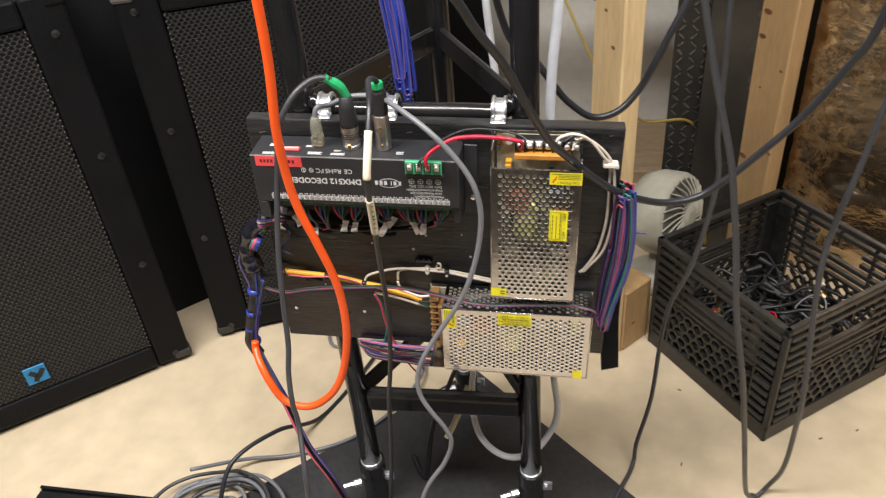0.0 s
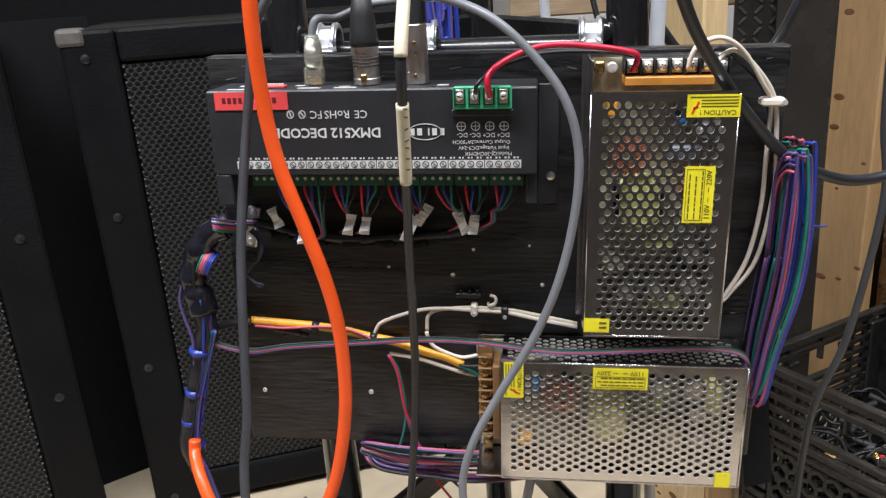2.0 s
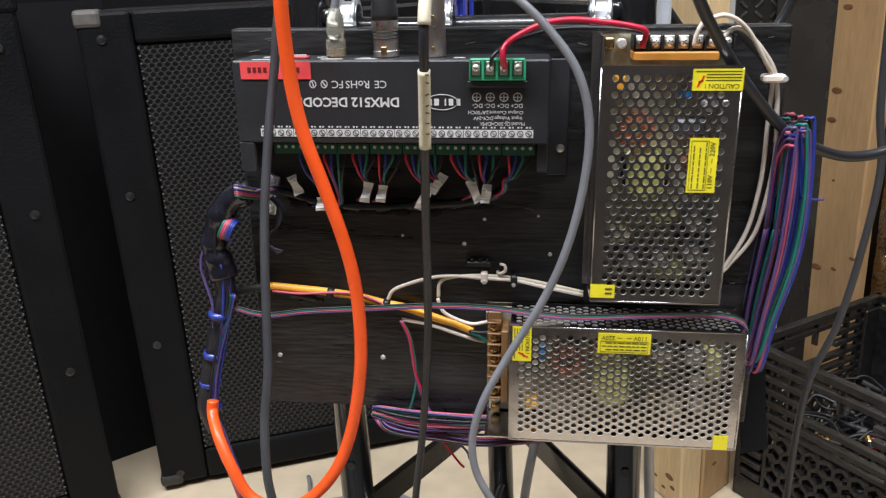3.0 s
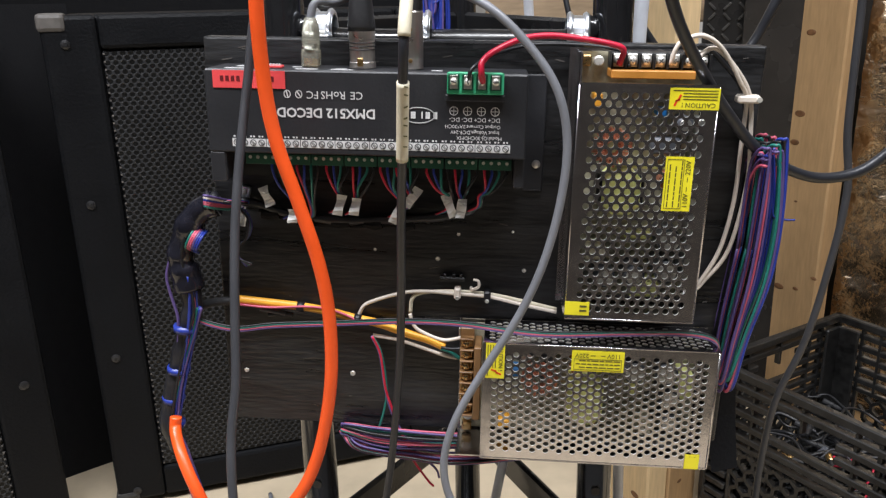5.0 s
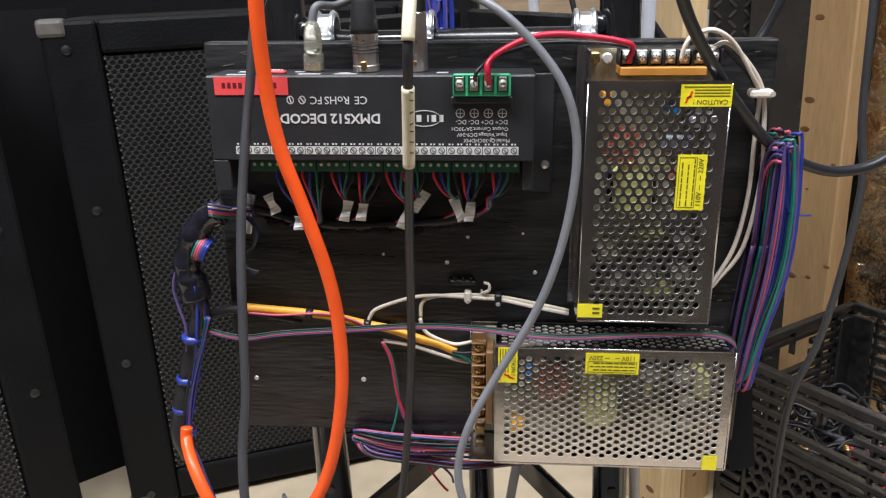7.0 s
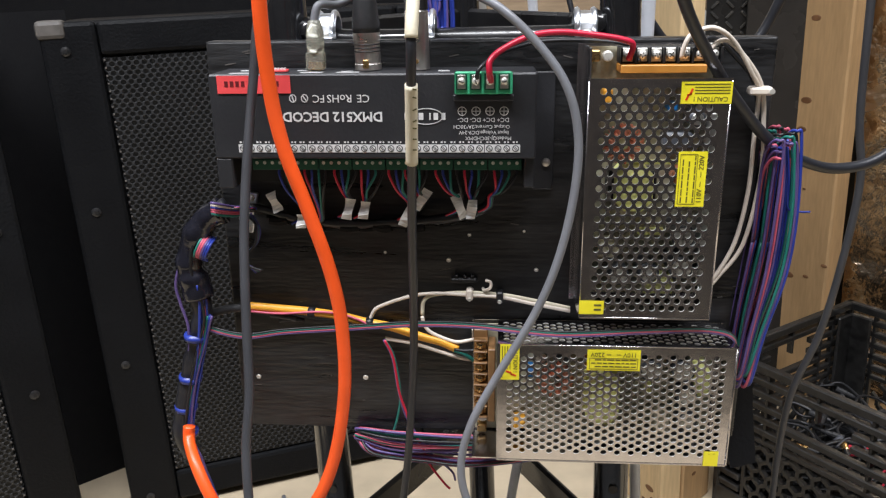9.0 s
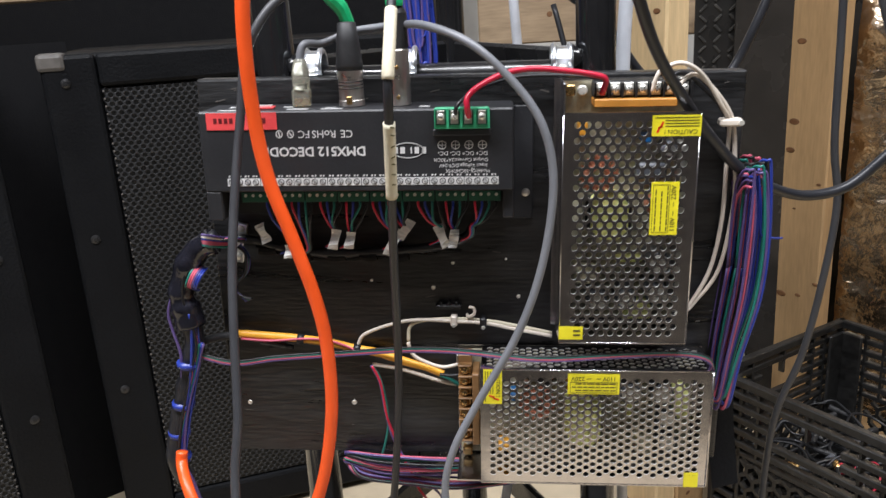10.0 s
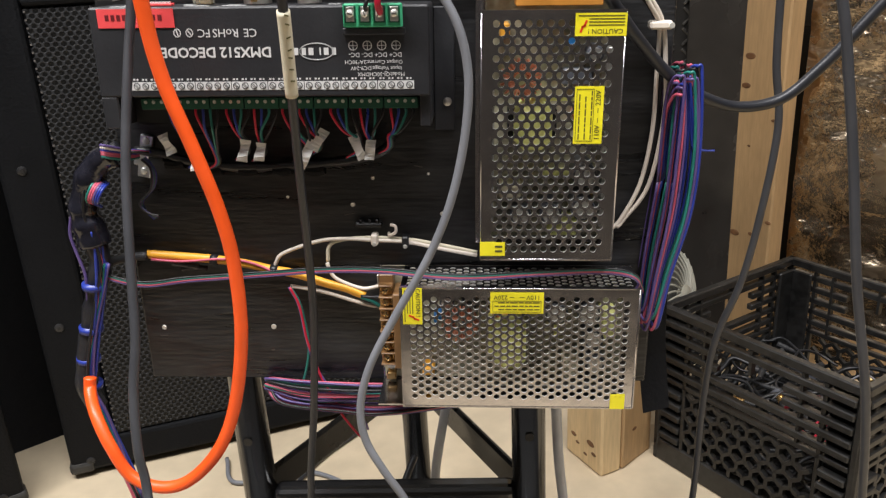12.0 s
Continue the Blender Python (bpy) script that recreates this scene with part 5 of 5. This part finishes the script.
for j in range(12):
    bm.faces.new((f1[j][0], f1[j + 1][0], f1[j + 1][1], f1[j][1]))
    bm.faces.new((f2[j][1], f2[j + 1][1], f2[j + 1][0], f2[j][0]))
    for s in (0, 1):
        bm.faces.new((f1[j][s], f2[j][s], f2[j + 1][s], f1[j + 1][s]))
bm.faces.new((f1[12][0], f2[12][0], f2[12][1], f1[12][1]))
bm.faces.new((f1[0][1], f2[0][1], f2[0][0], f1[0][0]))
bmesh.ops.recalc_face_normals(bm, faces=bm.faces)
tagged(link("fabric_strap", bm, M_STRAP), "black hook-and-loop strap hanging behind the coil", "strap")

# ---------------- output wires of the decoder ----------------
rnd = random.Random(21)
HARN = [(-0.165, 0.047), (-0.145, 0.0445), (-0.125, 0.0385), (-0.1, 0.0345), (-0.07, 0.0335), (-0.0483, 0.0345), (-0.02, 0.0365), (0.005, 0.0395), (0.0264, 0.0459), (0.034, 0.056)]
bwire("wire_harness", HARN, -0.011, 0.0036, M_BLKW, "black taped harness running below the decoder", category="harness", n=10, wob=0.4)
bwire("wire_harness", [(x, z - 0.005) for x, z in HARN[1:7]], -0.006, 0.003, M_STRAP, "black taped harness running below the decoder", category="harness", wob=0.4)
for x in (-0.135, -0.106, -0.078, -0.052, -0.026):
    z = 0.031 if x > -0.12 else 0.036
    tagged(link("tape_band", tube([onb(x - 0.007, -0.01, z + 0.001), onb(x, -0.01, z), onb(x + 0.007, -0.01, z + 0.001)], 0.0046, 10, 4, 1.0, 0.3), M_STRAP, None, "", False), "black tape band round the harness", "tape", "harness tape bands")
GROUPS = [(-0.1225, -0.112, 0.046), (-0.098, -0.0975, 0.0445), (-0.0755, -0.0745, 0.052), (-0.0555, -0.062, 0.051), (-0.0345, -0.0275, 0.05), (-0.0225, -0.0195, 0.055), (0.0005, 0.0105, 0.0535), (0.0215, 0.0195, 0.053), (0.0435, 0.034, 0.056)]
for gi, (xs, xe, ze) in enumerate(GROUPS):
    for j, mt in enumerate((M_RED, M_BLUE, M_GREENW, M_BLKW)):
        if gi == 0 and j == 0:
            continue
        x0 = xs - 0.0075 + 0.0052 * j
        w = rnd.uniform(-0.0025, 0.0025)
        xm = x0 * 0.55 + xe * 0.45
        pts = [(x0, 0.0835), (x0 + 0.0004, 0.078), (xm + w, 0.066), (xe + 0.0012 * (j - 1.5), ze + 0.004), (xe - 0.003 + 0.001 * j, ze - 0.006), (xe - 0.012, ze - 0.0125)]
        bwire("output_wire", pts, 0, 0.00105, mt, "thin %s output wire of the decoder" % ("red", "blue", "green", "black")[j], "decoder output wires", "wire", 6, ys=[-0.033, -0.035, -0.032 - 0.001 * j, -0.024, -0.018, -0.013])
TAGS = [(-0.132, 0.0554, 20, 0.016), (-0.0748, 0.0505, -15, 0.017), (-0.0627, 0.0495, -12, 0.014), (-0.0285, 0.0475, -28, 0.024), (-0.0185, 0.058, -35, 0.018), (0.0102, 0.0525, 22, 0.019), (0.0192, 0.0505, -8, 0.015), (-0.112, 0.0405, -5, 0.011)]
for x, z, tilt, h in TAGS:
    bm = bmesh.new()
    n = 6
    rows = [[(sx * 0.0036 * (1 + 0.07 * math.sin(k + x * 900)), -0.0012 * math.sin(k * 1.1 + x * 500) + 0.0015 * sx * math.cos(k), -h / 2 + h * k / n) for sx in (-1, 1)] for k in range(n + 1)]
    fa = [[bm.verts.new(p) for p in r] for r in rows]
    fb = [[bm.verts.new((p[0], p[1] + 0.0007, p[2])) for p in r] for r in rows]
    for k in range(n):
        bm.faces.new((fa[k][0], fa[k][1], fa[k + 1][1], fa[k + 1][0]))
        bm.faces.new((fb[k][1], fb[k][0], fb[k + 1][0], fb[k + 1][1]))
        bm.faces.new((fa[k][0], fa[k + 1][0], fb[k + 1][0], fb[k][0]))
        bm.faces.new((fa[k][1], fb[k][1], fb[k + 1][1], fa[k + 1][1]))
    bm.faces.new((fa[0][0], fb[0][0], fb[0][1], fa[0][1]))
    bm.faces.new((fa[n][1], fb[n][1], fb[n][0], fa[n][0]))
    bmesh.ops.recalc_face_normals(bm, faces=bm.faces)
    ob = link("wire_tag", bm, M_TAG)
    ob.matrix_world = BOARD @ pose(x, -0.029, z, 0, -tilt, 0)
    tagged(ob, "small creased white paper tag on an output wire", "tag", "wire tags")
t = thing("saddle_clamp", BOARD @ pose(-0.1605, 0, 0.041, 0, 12, 0), "zinc saddle clamp screwed to the board over the harness", "clamp")
part("strap_plate", box(-0.0055, 0.0055, -0.0125, -0.0112, -0.006, 0.006, 0.0006), M_ZINC, t)
part("tab", box(-0.005, 0.005, -0.0045, -0.001, 0.0062, 0.0165, 0.0006), M_ZINC, t)
part("tab", box(-0.005, 0.005, -0.0045, -0.001, -0.0175, -0.0062, 0.0006), M_ZINC, t)
for z in (0.012, -0.0125):
    part("screw", lathe([(0.003, 0), (0.0026, 0.0012), (0.001, 0.0016)], pose(0, -0.0045, z, 90, 0, 0), 12), M_SCREW, t)

# taped bundle at the board's left edge
LB = [(-0.155, 0.047), (-0.174, 0.0485), (-0.190, 0.040), (-0.203, 0.022), (-0.2085, 0.002), (-0.2045, -0.018), (-0.2015, -0.04), (-0.2075, -0.062), (-0.2190, -0.1), (-0.2262, -0.131), (-0.228, -0.152), (-0.221, -0.169), (-0.211, -0.211), (-0.200, -0.256)]
LBY = [-0.012, -0.016, -0.02, -0.022, -0.022, -0.022, -0.022, -0.022, -0.024, -0.026, -0.028, -0.03, -0.03, -0.03]
bwire("cable_loom", LB[1:12], 0, 0.0082, M_TAPEBLK, "black taped bundle of cables beside the board", category="cable bundle", n=12, wob=0.16, ys=LBY[1:12])
bwire("plastic_sleeve", [(-0.177, 0.047), (-0.190, 0.039), (-0.202, 0.021), (-0.2078, 0.002), (-0.2045, -0.014), (-0.203, -0.026)], -0.022, 0.0108, M_SHINYTAPE, "crumpled shiny black plastic sleeve over the bundle", category="sleeve", n=12, wob=0.3)
rnd = random.Random(5)
for k in range(9):
    mt = (M_BLUE, M_BLUE, M_PURPLE, M_BLUE, M_PINKW, M_GREENW, M_BLUE, M_PURPLE, M_BLKW)[k]
    st = 6 if k % 4 else 0
    o = 0.0052 + 0.0048 * (k % 4) / 3, -0.0045 - 0.0024 * (k // 4)
    pts = [(x + o[0] * (0.92 + 0.12 * math.sin(i * 1.3 + k)), z) for i, (x, z) in enumerate(LB)][st:]
    bwire("bundle_wire", pts, 0, 0.0012, mt, "thin coloured wire running along the taped bundle", "bundle wires", "wire", 6, ys=[y + o[1] for y in LBY[st:]])
for x, z in ((-0.2095, -0.06), (-0.2185, -0.098), (-0.2255, -0.126), (-0.2275, -0.15)):
    t = tagged(link("cable_tie", rod(onb(x + 0.001, -0.025, z - 0.0022), onb(x + 0.0015, -0.025, z + 0.0022), 0.0096, 14), M_BLUE, None, "", True), "blue plastic tie round the taped bundle", "tie", "bundle ties")
BEL = [onb(-0.226, -0.028, -0.15), onb(-0.221, -0.03, -0.169), onb(-0.211, -0.03, -0.211), onb(-0.200, -0.03, -0.256), (-0.1815, -0.0511, 0.2471), (-0.1544, -0.0546, 0.1778), (-0.1449, -0.0408, 0.096), (-0.1287, -0.0534, 0.013), (-0.0826, -0.0683, 0.013)]
for k, mt in enumerate((M_PURPLE, M_BLUE, M_BLKW, M_PURPLE, M_PINKW, M_STRAP)):
    o = Vector((0.0035 * math.cos(k * 1.05), 0.0035 * math.sin(k * 1.05), 0))
    cable("bundle_tail", [Vector(p) + o for p in BEL], 0.0024, mt, "dark wire of the bundle tail running down to the base plate", "wire", "bundle tail wires", 7)
# flat coloured ribbon folding over the head of the bundle and showing through its sleeve
for k, mt in enumerate((M_PURPLE, M_WHITEW, M_BLUE, M_PINKW, M_PINKW, M_GREENW)):
    dz = -0.0017 * k
    bwire("ribbon_wire", [(-0.161, 0.046 + 0.5 * dz), (-0.166, 0.0490 + dz * 0.8), (-0.173, 0.0545 + dz), (-0.1785, 0.0565 + dz), (-0.182, 0.053 + dz)], 0, 0.0012, mt, "thin wire of a flat ribbon folded over the bundle", "ribbon wires", "wire", 6, ys=[-0.010, -0.02, -0.033, -0.036, -0.026])
for k, mt in enumerate((M_GREENW, M_PINKW, M_PINKW, M_PURPLE, M_BLUE, M_BLUE)):
    dx = 0.0016 * k
    bwire("ribbon_wire", [(-0.191 + dx, 0.028 - dx * 0.4), (-0.193 + dx, 0.024 - dx * 0.4), (-0.198 + dx, 0.014 - dx * 0.4), (-0.200 + dx, 0.009 - dx * 0.4)], 0, 0.0011, mt, "thin wire of a flat ribbon folded over the bundle", "ribbon wires", "wire", 6, ys=[-0.024, -0.0335, -0.0335, -0.024])
bwire("bundle_wire", [(-0.203, 0.026), (-0.213, 0.004), (-0.2185, -0.014), (-0.2165, -0.03), (-0.2125, -0.05), (-0.2145, -0.075)], -0.028, 0.0013, M_PURPLE, "thin coloured wire running along the taped bundle", "bundle wires", "wire", 6)
for k in range(3):
    bwire("bundle_wire", [(-0.2000 + 0.0018 * k, -0.012), (-0.1995 + 0.0018 * k, -0.03), (-0.2035 + 0.0018 * k, -0.06), (-0.2125 + 0.0018 * k, -0.1)], -0.0315 + 0.0025 * k, 0.0013, M_BLUE, "thin coloured wire running along the taped bundle", "bundle wires", "wire", 6)
# frayed ends by the clamp
for k, mt in enumerate((M_BLUE, M_PURPLE, M_GREENW, M_PURPLE, M_BLKW)):
    bwire("frayed_end", [(-0.157, 0.042), (-0.151, 0.030 + 0.001 * k), (-0.1535, 0.018), (-0.1635, 0.0075), (-0.1635 + 0.001 * k, 0.0), (-0.157 + 0.002 * k, -0.0085 + 0.0013 * k)], -0.012 - 0.002 * k, 0.0009, mt, "cut wire end bending down by the clamp", "frayed ends", "wire", 6)

# ---------------- things behind the board ----------------
rnd = random.Random(3)
for k in range(16):
    mt = (M_PURPLE, M_BLUE, M_BLUE, M_BLUE, M_PURPLE, M_BLUE)[k % 6]
    x, y = -0.022 + 0.0017 * (k % 8), 0.075 + 0.003 * (k // 8)
    zb = 0.775 - rnd.uniform(0.0, 0.035)
    s = rnd.uniform(0.0, 0.008)
    cable("hanging_wire", [(x - 0.02, y + 0.02, 1.3), (x - 0.012, y, 0.95), (x - 0.004 + s * 0.5, y, 0.86), (x + s, y, 0.80), (x + s + 0.002, y, zb), (x + s + 0.006, y, zb - 0.004), (x + s + 0.010, y, zb + 0.006), (x + 0.012, y, 0.85), (x - 0.004, y + 0.004, 0.94)], 0.0013, mt, "blue and purple wire loop hanging inside the stand", "wire", "hanging wire loops", 6, 6)
cable("pale_hose", [(0.0712, 0.2415, 1.281), (0.0706, 0.2435, 0.9444), (0.0768, 0.2395, 0.7969), (0.0806, 0.2452, 0.7361), (0.0892, 0.2458, 0.5961), (0.0754, 0.2066, 0.4175), (0.0566, 0.1572, 0.3019), (0.0401, 0.1228, 0.2107), (0.0527, 0.066, 0.1639), (0.0927, 0.0456, 0.1323), (0.137, 0.059, 0.1245), (0.1682, 0.0931, 0.1417), (0.1777, 0.0987, 0.1881), (0.1709, 0.0903, 0.2734), (0.167, 0.0803, 0.3805), (0.1716, 0.078, 0.4989)], 0.0052, M_WHITETUBE, "pale grey flexible conduit hanging down the back of the stand", "conduit", "pale conduits", 12)
cable("pale_hose", [(0.1732, 0.0906, 1.282), (0.1747, 0.0893, 0.9459), (0.1722, 0.0819, 0.8372), (0.1655, 0.0748, 0.7579), (0.1613, 0.0656, 0.5985)], 0.006, M_WHITETUBE, "pale grey flexible conduit strapped behind the pole", "conduit", "pale conduits", 12)
cable("conduit_end", [(0.0353, 0.1131, 0.216), (0.0198, 0.0764, 0.1829), (0.0042, 0.0514, 0.1584)], 0.005, M_TAPE, "short cream conduit end under the cross bar", "conduit", "pale conduits", 10)
cable("yellow_cable", [(0.1218, 0.8886, 0.7093), (0.184, 0.7773, 0.5904), (0.2565, 0.7303, 0.4593), (0.3383, 0.7599, 0.3573), (0.4497, 0.829, 0.316), (0.5024, 0.8483, 0.1824), (0.5052, 0.7773, 0.0289)], 0.003, M_YELLOWC, "yellow cable sagging behind the timber post", "cable")
cable("dark_wall_cable", [(0.153, 0.8176, 0.791), (0.1937, 0.7845, 0.6504), (0.2647, 0.7589, 0.5909), (0.306, 0.7788, 0.4895), (0.3184, 0.7977, 0.2851), (0.3209, 0.7722, 0.0399)], 0.005, M_CABBLACK, "black cable hanging behind the timber post", "cable", "black power cables")
cable("red_pipe", [(0.3444, 1.048, 0.9359), (0.434, 1.002, 0.9071), (0.544, 0.9576, 0.8587), (0.681, 0.9379, 0.8589)], 0.006, M_RED, "thin red cable lying along the wall above the sheets", "cable")

# ---------------- crate ----------------
S, CH = 0.315, 0.28
CM = Matrix.Translation((0.538, 0.215, 0)) @ pose(0, 0, 0, 0, 0, 35.5)
th = thing("milk_crate", CM @ pose(S / 2, S / 2, 0) @ Matrix.Diagonal((1, 1, 0.936, 1)), "black plastic milk crate half full of cables", "crate")
part("base", box(-S / 2 + 0.008, S / 2 - 0.008, -S / 2 + 0.008, S / 2 - 0.008, 0, 0.008), M_CRATE, th)


def crate_side(turn):
    m = pose(0, 0, 0, 0, 0, turn)
    h = S / 2
    bm = bmesh.new()
    add_box(bm, -h, h, -h, -h + 0.012, 0.266, CH, 0.002)
    add_box(bm, -h, h, -h + 0.001, -h + 0.009, 0.0, 0.040, 0.002)
    add_box(bm, -h + 0.0125, -h + 0.05, -h + 0.0125, -h + 0.018, 0.01, 0.262, 0.002)
    add_box(bm, h - 0.05, h - 0.0125, -h + 0.0125, -h + 0.018, 0.01, 0.262, 0.002)
    for sx in (-0.075, 0.0, 0.075):
        add_box(bm, sx - 0.002, sx + 0.002, -h + 0.0015, -h + 0.0105, 0.2265 if sx == 0 else 0.158, 0.2655)
    for sx in (-1, 1):
        add_box(bm, sx * (h - 0.006) - 0.006, sx * (h - 0.006) + 0.006, -h + 0.001, -h + 0.011, 0.0285, 0.2655, 0.002)
        add_box(bm, sx * (h - 0.052) - 0.003, sx * (h - 0.052) + 0.003, -h + 0.002, -h + 0.010, 0.0285, 0.2655, 0.001)
    add_box(bm, -h + 0.012, h - 0.012, -h + 0.002, -h + 0.010, 0.150, 0.158, 0.001)
    bmesh.ops.transform(bm, matrix=m, verts=bm.verts)
    side = part("side_frame", bm, M_CRATE, th)
    for k in range(5):
        z = 0.166 + 0.0205 * k
        for x0, x1 in (((-h + 0.012, -0.05), (0.05, h - 0.012)) if k in (2, 3) else ((-h + 0.012, h - 0.012),)):
            bm = box(x0, x1, -h - 0.001, -h + 0.010, z, z + 0.0105, 0.0015)
            bmesh.ops.transform(bm, matrix=m, verts=bm.verts)
            part("slat", bm, M_CRATE, side)
    for sx in (-1, 1):
        for k in range(5):
            z = 0.046 + 0.0205 * k
            bm = box(sx * (h - 0.0305) - 0.018, sx * (h - 0.0305) + 0.018, -h - 0.002, -h + 0.010, z, z + 0.0105, 0.0015)
            bmesh.ops.transform(bm, matrix=m, verts=bm.verts)
            part("corner_slat", bm, M_CRATE, side)
    bm = bmesh.new()
    cell, rowh = 0.0235, 0.0205
    x0, x1 = -h + 0.056, h - 0.056
    nr = 5
    for r in range(nr):
        z = 0.042 + rowh * r
        off = 0 if r % 2 else cell / 2
        k = 0
        x = x0 + off
        while x < x1 - 0.004:
            add_box(bm, x - 0.0027, x + 0.0027, -h + 0.0025, -h + 0.0095, z, z + rowh * 0.58)
            for s in (-1, 1):
                xe = x + s * cell / 2
                if x0 - 0.003 < xe < x1 + 0.003:
                    ln = math.hypot(cell / 2, rowh * 0.42)
                    an = math.degrees(math.atan2(rowh * 0.42, s * cell / 2))
                    add_box(bm, 0, ln, -h + 0.0025, -h + 0.0095, -0.0028, 0.0028, 0, Matrix.Translation((x, 0, z + rowh * 0.58)) @ pose(0, 0, 0, 0, -an, 0))
            x += cell
    bmesh.ops.transform(bm, matrix=m, verts=bm.verts)
    part("honeycomb", bm, M_CRATE, side)


for a in (0, 90, 180, 270):
    crate_side(a)
rnd = random.Random(9)
bm = bmesh.new()
for k in range(150):
    x, y, z = rnd.uniform(-0.12, 0.12), rnd.uniform(-0.12, 0.12), rnd.uniform(0.015, 0.13)
    pts = []
    a = rnd.uniform(0, 6.28)
    for j in range(7):
        pts.append((max(-0.145, min(0.145, x)), max(-0.145, min(0.145, y)), max(0.012, z)))
        a += rnd.uniform(-1.3, 1.3)
        x += 0.035 * math.cos(a)
        y += 0.035 * math.sin(a)
        z += rnd.uniform(-0.014, 0.013)
    add_tube(bm, spline(pts, 5), rnd.choice((0.0022, 0.003, 0.0036)), 6)
ob = link("tangled_cables", bm, mat("tangled_cable_rubber", (0.02, 0.02, 0.022), 0.4, 0, 0.2, 30, 0, 60, 0.5, 0.1, (1, 1, 1), 0.6), None, "", True)
ob.matrix_world = CM @ pose(S / 2, S / 2, 0) @ Matrix.Diagonal((1, 1, 0.936, 1))
tagged(ob, "tangle of dark cables filling the lower crate", "cables", "", "stuff")
for k in range(22):
    x, y = rnd.uniform(-0.125, 0.125), rnd.uniform(-0.125, 0.125)
    z = 0.116 + rnd.uniform(0, 0.02)
    mt, nm = rnd.choice(((M_NICKEL, "metal"), (M_RED, "red"), (M_RUBBLK, "black"), (M_RUBBLK, "black"), (M_RUBBLK, "black"), (M_CAP, "dark blue"), (M_BRASS, "brass")))
    m = CM @ pose(S / 2 + x, S / 2 + y, z, rnd.uniform(60, 120), 0, rnd.uniform(0, 360))
    t = thing("cable_connector", m, "small %s connector on the tangle of cables in the crate" % nm, "connector", "connectors in the crate")
    part("shell", lathe([(0.004, -0.012), (0.005, -0.011), (0.005, 0.004), (0.0042, 0.005)], pose(0, 0, 0), 10), mt, t)
    part("boot", lathe([(0.0042, 0.0052), (0.0038, 0.014), (0.0022, 0.02)], pose(0, 0, 0), 10), M_RUBBLK if k % 3 else mt, t)
for k in range(5):
    mt, nm = ((M_CABLTGREY, "grey"), (M_RED, "red"), (M_CABGREY, "dark grey"))[k % 3]
    x, y = rnd.uniform(-0.08, 0.1), rnd.uniform(-0.1, 0.0)
    pts = []
    for j in range(9):
        a = j * 0.75 + k
        pts.append(CM @ Vector((S / 2 + x + 0.03 * math.cos(a), S / 2 + y + 0.024 * math.sin(a), 0.126 + 0.012 * math.sin(a * 1.7 + k) + 0.001 * j)))
    cable("patch_lead", pts, 0.0016, mt, "thin %s patch lead coiled on top of the crate's tangle" % nm, "cable", "patch leads", 6, 5)

# ---------------- on the floor ----------------
t = thing("black_bar", pose(-0.741, -0.015, 0, 0, 0, -2), "flat black metal bar lying on the floor", "bar")
part("bar", box(0, 0.36, -0.018, 0.018, 0, 0.012, 0.002), M_BLACKP, t)
part("bar_lip", box(0, 0.36, 0.0182, 0.024, 0, 0.018, 0.001), M_BLACKP, t)
rnd = random.Random(13)
for k in range(8):
    pts = []
    rx, ry = 0.085 + rnd.uniform(-0.016, 0.024), 0.062 + rnd.uniform(-0.014, 0.016)
    cx, cy = -0.393 + rnd.uniform(-0.03, 0.03), -0.028 + rnd.uniform(-0.018, 0.018)
    for j in range(15):
        a = 2 * math.pi * j / 14 + k * 0.5
        pts.append((cx + rx * math.cos(a), cy + ry * math.sin(a), 0.004 + 0.0028 * k + 0.004 * (1 + math.sin(a * 2 + k)) + (0.0095 if cx + rx * math.cos(a) > -0.37 else 0)))
    cable("coiled_cable", pts, 0.0034, M_CABLTGREY if k % 3 else M_CABGREY, "loop of grey cable coiled loosely on the floor", "cable", "coiled cable loops", 8, 5)
cable("floor_cable", [(-0.3966, -0.0146, 0.006), (-0.3771, 0.0451, 0.0695), (-0.321, 0.1239, 0.0654), (-0.2743, 0.2112, 0.006), (-0.2204, 0.3351, 0.005), (-0.1783, 0.4578, 0.005), (-0.122, 0.5447, 0.005)], 0.004, M_CABBLACK, "black cable running across the floor behind the stand", "cable", "floor cables")
cable("floor_cable", [(-0.4476, 0.0279, 0.0655), (-0.3786, 0.0929, 0.02), (-0.2995, 0.1198, 0.006), (-0.2038, 0.1578, 0.012), (-0.1384, 0.2273, 0.014), (-0.1015, 0.2916, 0.02), (-0.0946, 0.3559, 0.014), (-0.1253, 0.4048, 0.006), (-0.1975, 0.4365, 0.005), (-0.294, 0.4099, 0.005), (-0.328, 0.4732, 0.005)], 0.0035, M_CABLTGREY, "grey cable winding across the floor beside the base plate", "cable", "floor cables")
cable("floor_cable", [(-0.0771, 0.1292, 0.013), (-0.0471, 0.082, 0.02), (-0.0303, 0.1133, 0.115), (-0.0042, 0.1558, 0.1728), (0.0132, 0.184, 0.2063)], 0.004, M_CABBLACK, "black cable rising from the base plate to the brace", "cable", "floor cables")
rnd = random.Random(31)
for k in range(14):
    t = tagged(link("debris", box(-0.004, 0.003, -0.001, 0.001, 0, 0.0012, 0, pose(rnd.uniform(-0.25, 0.95), rnd.uniform(0.0, 0.35), 0.0002, 0, 0, rnd.uniform(0, 180))), M_WORN), "tiny dark crumb of debris on the floor", "debris", "floor debris")
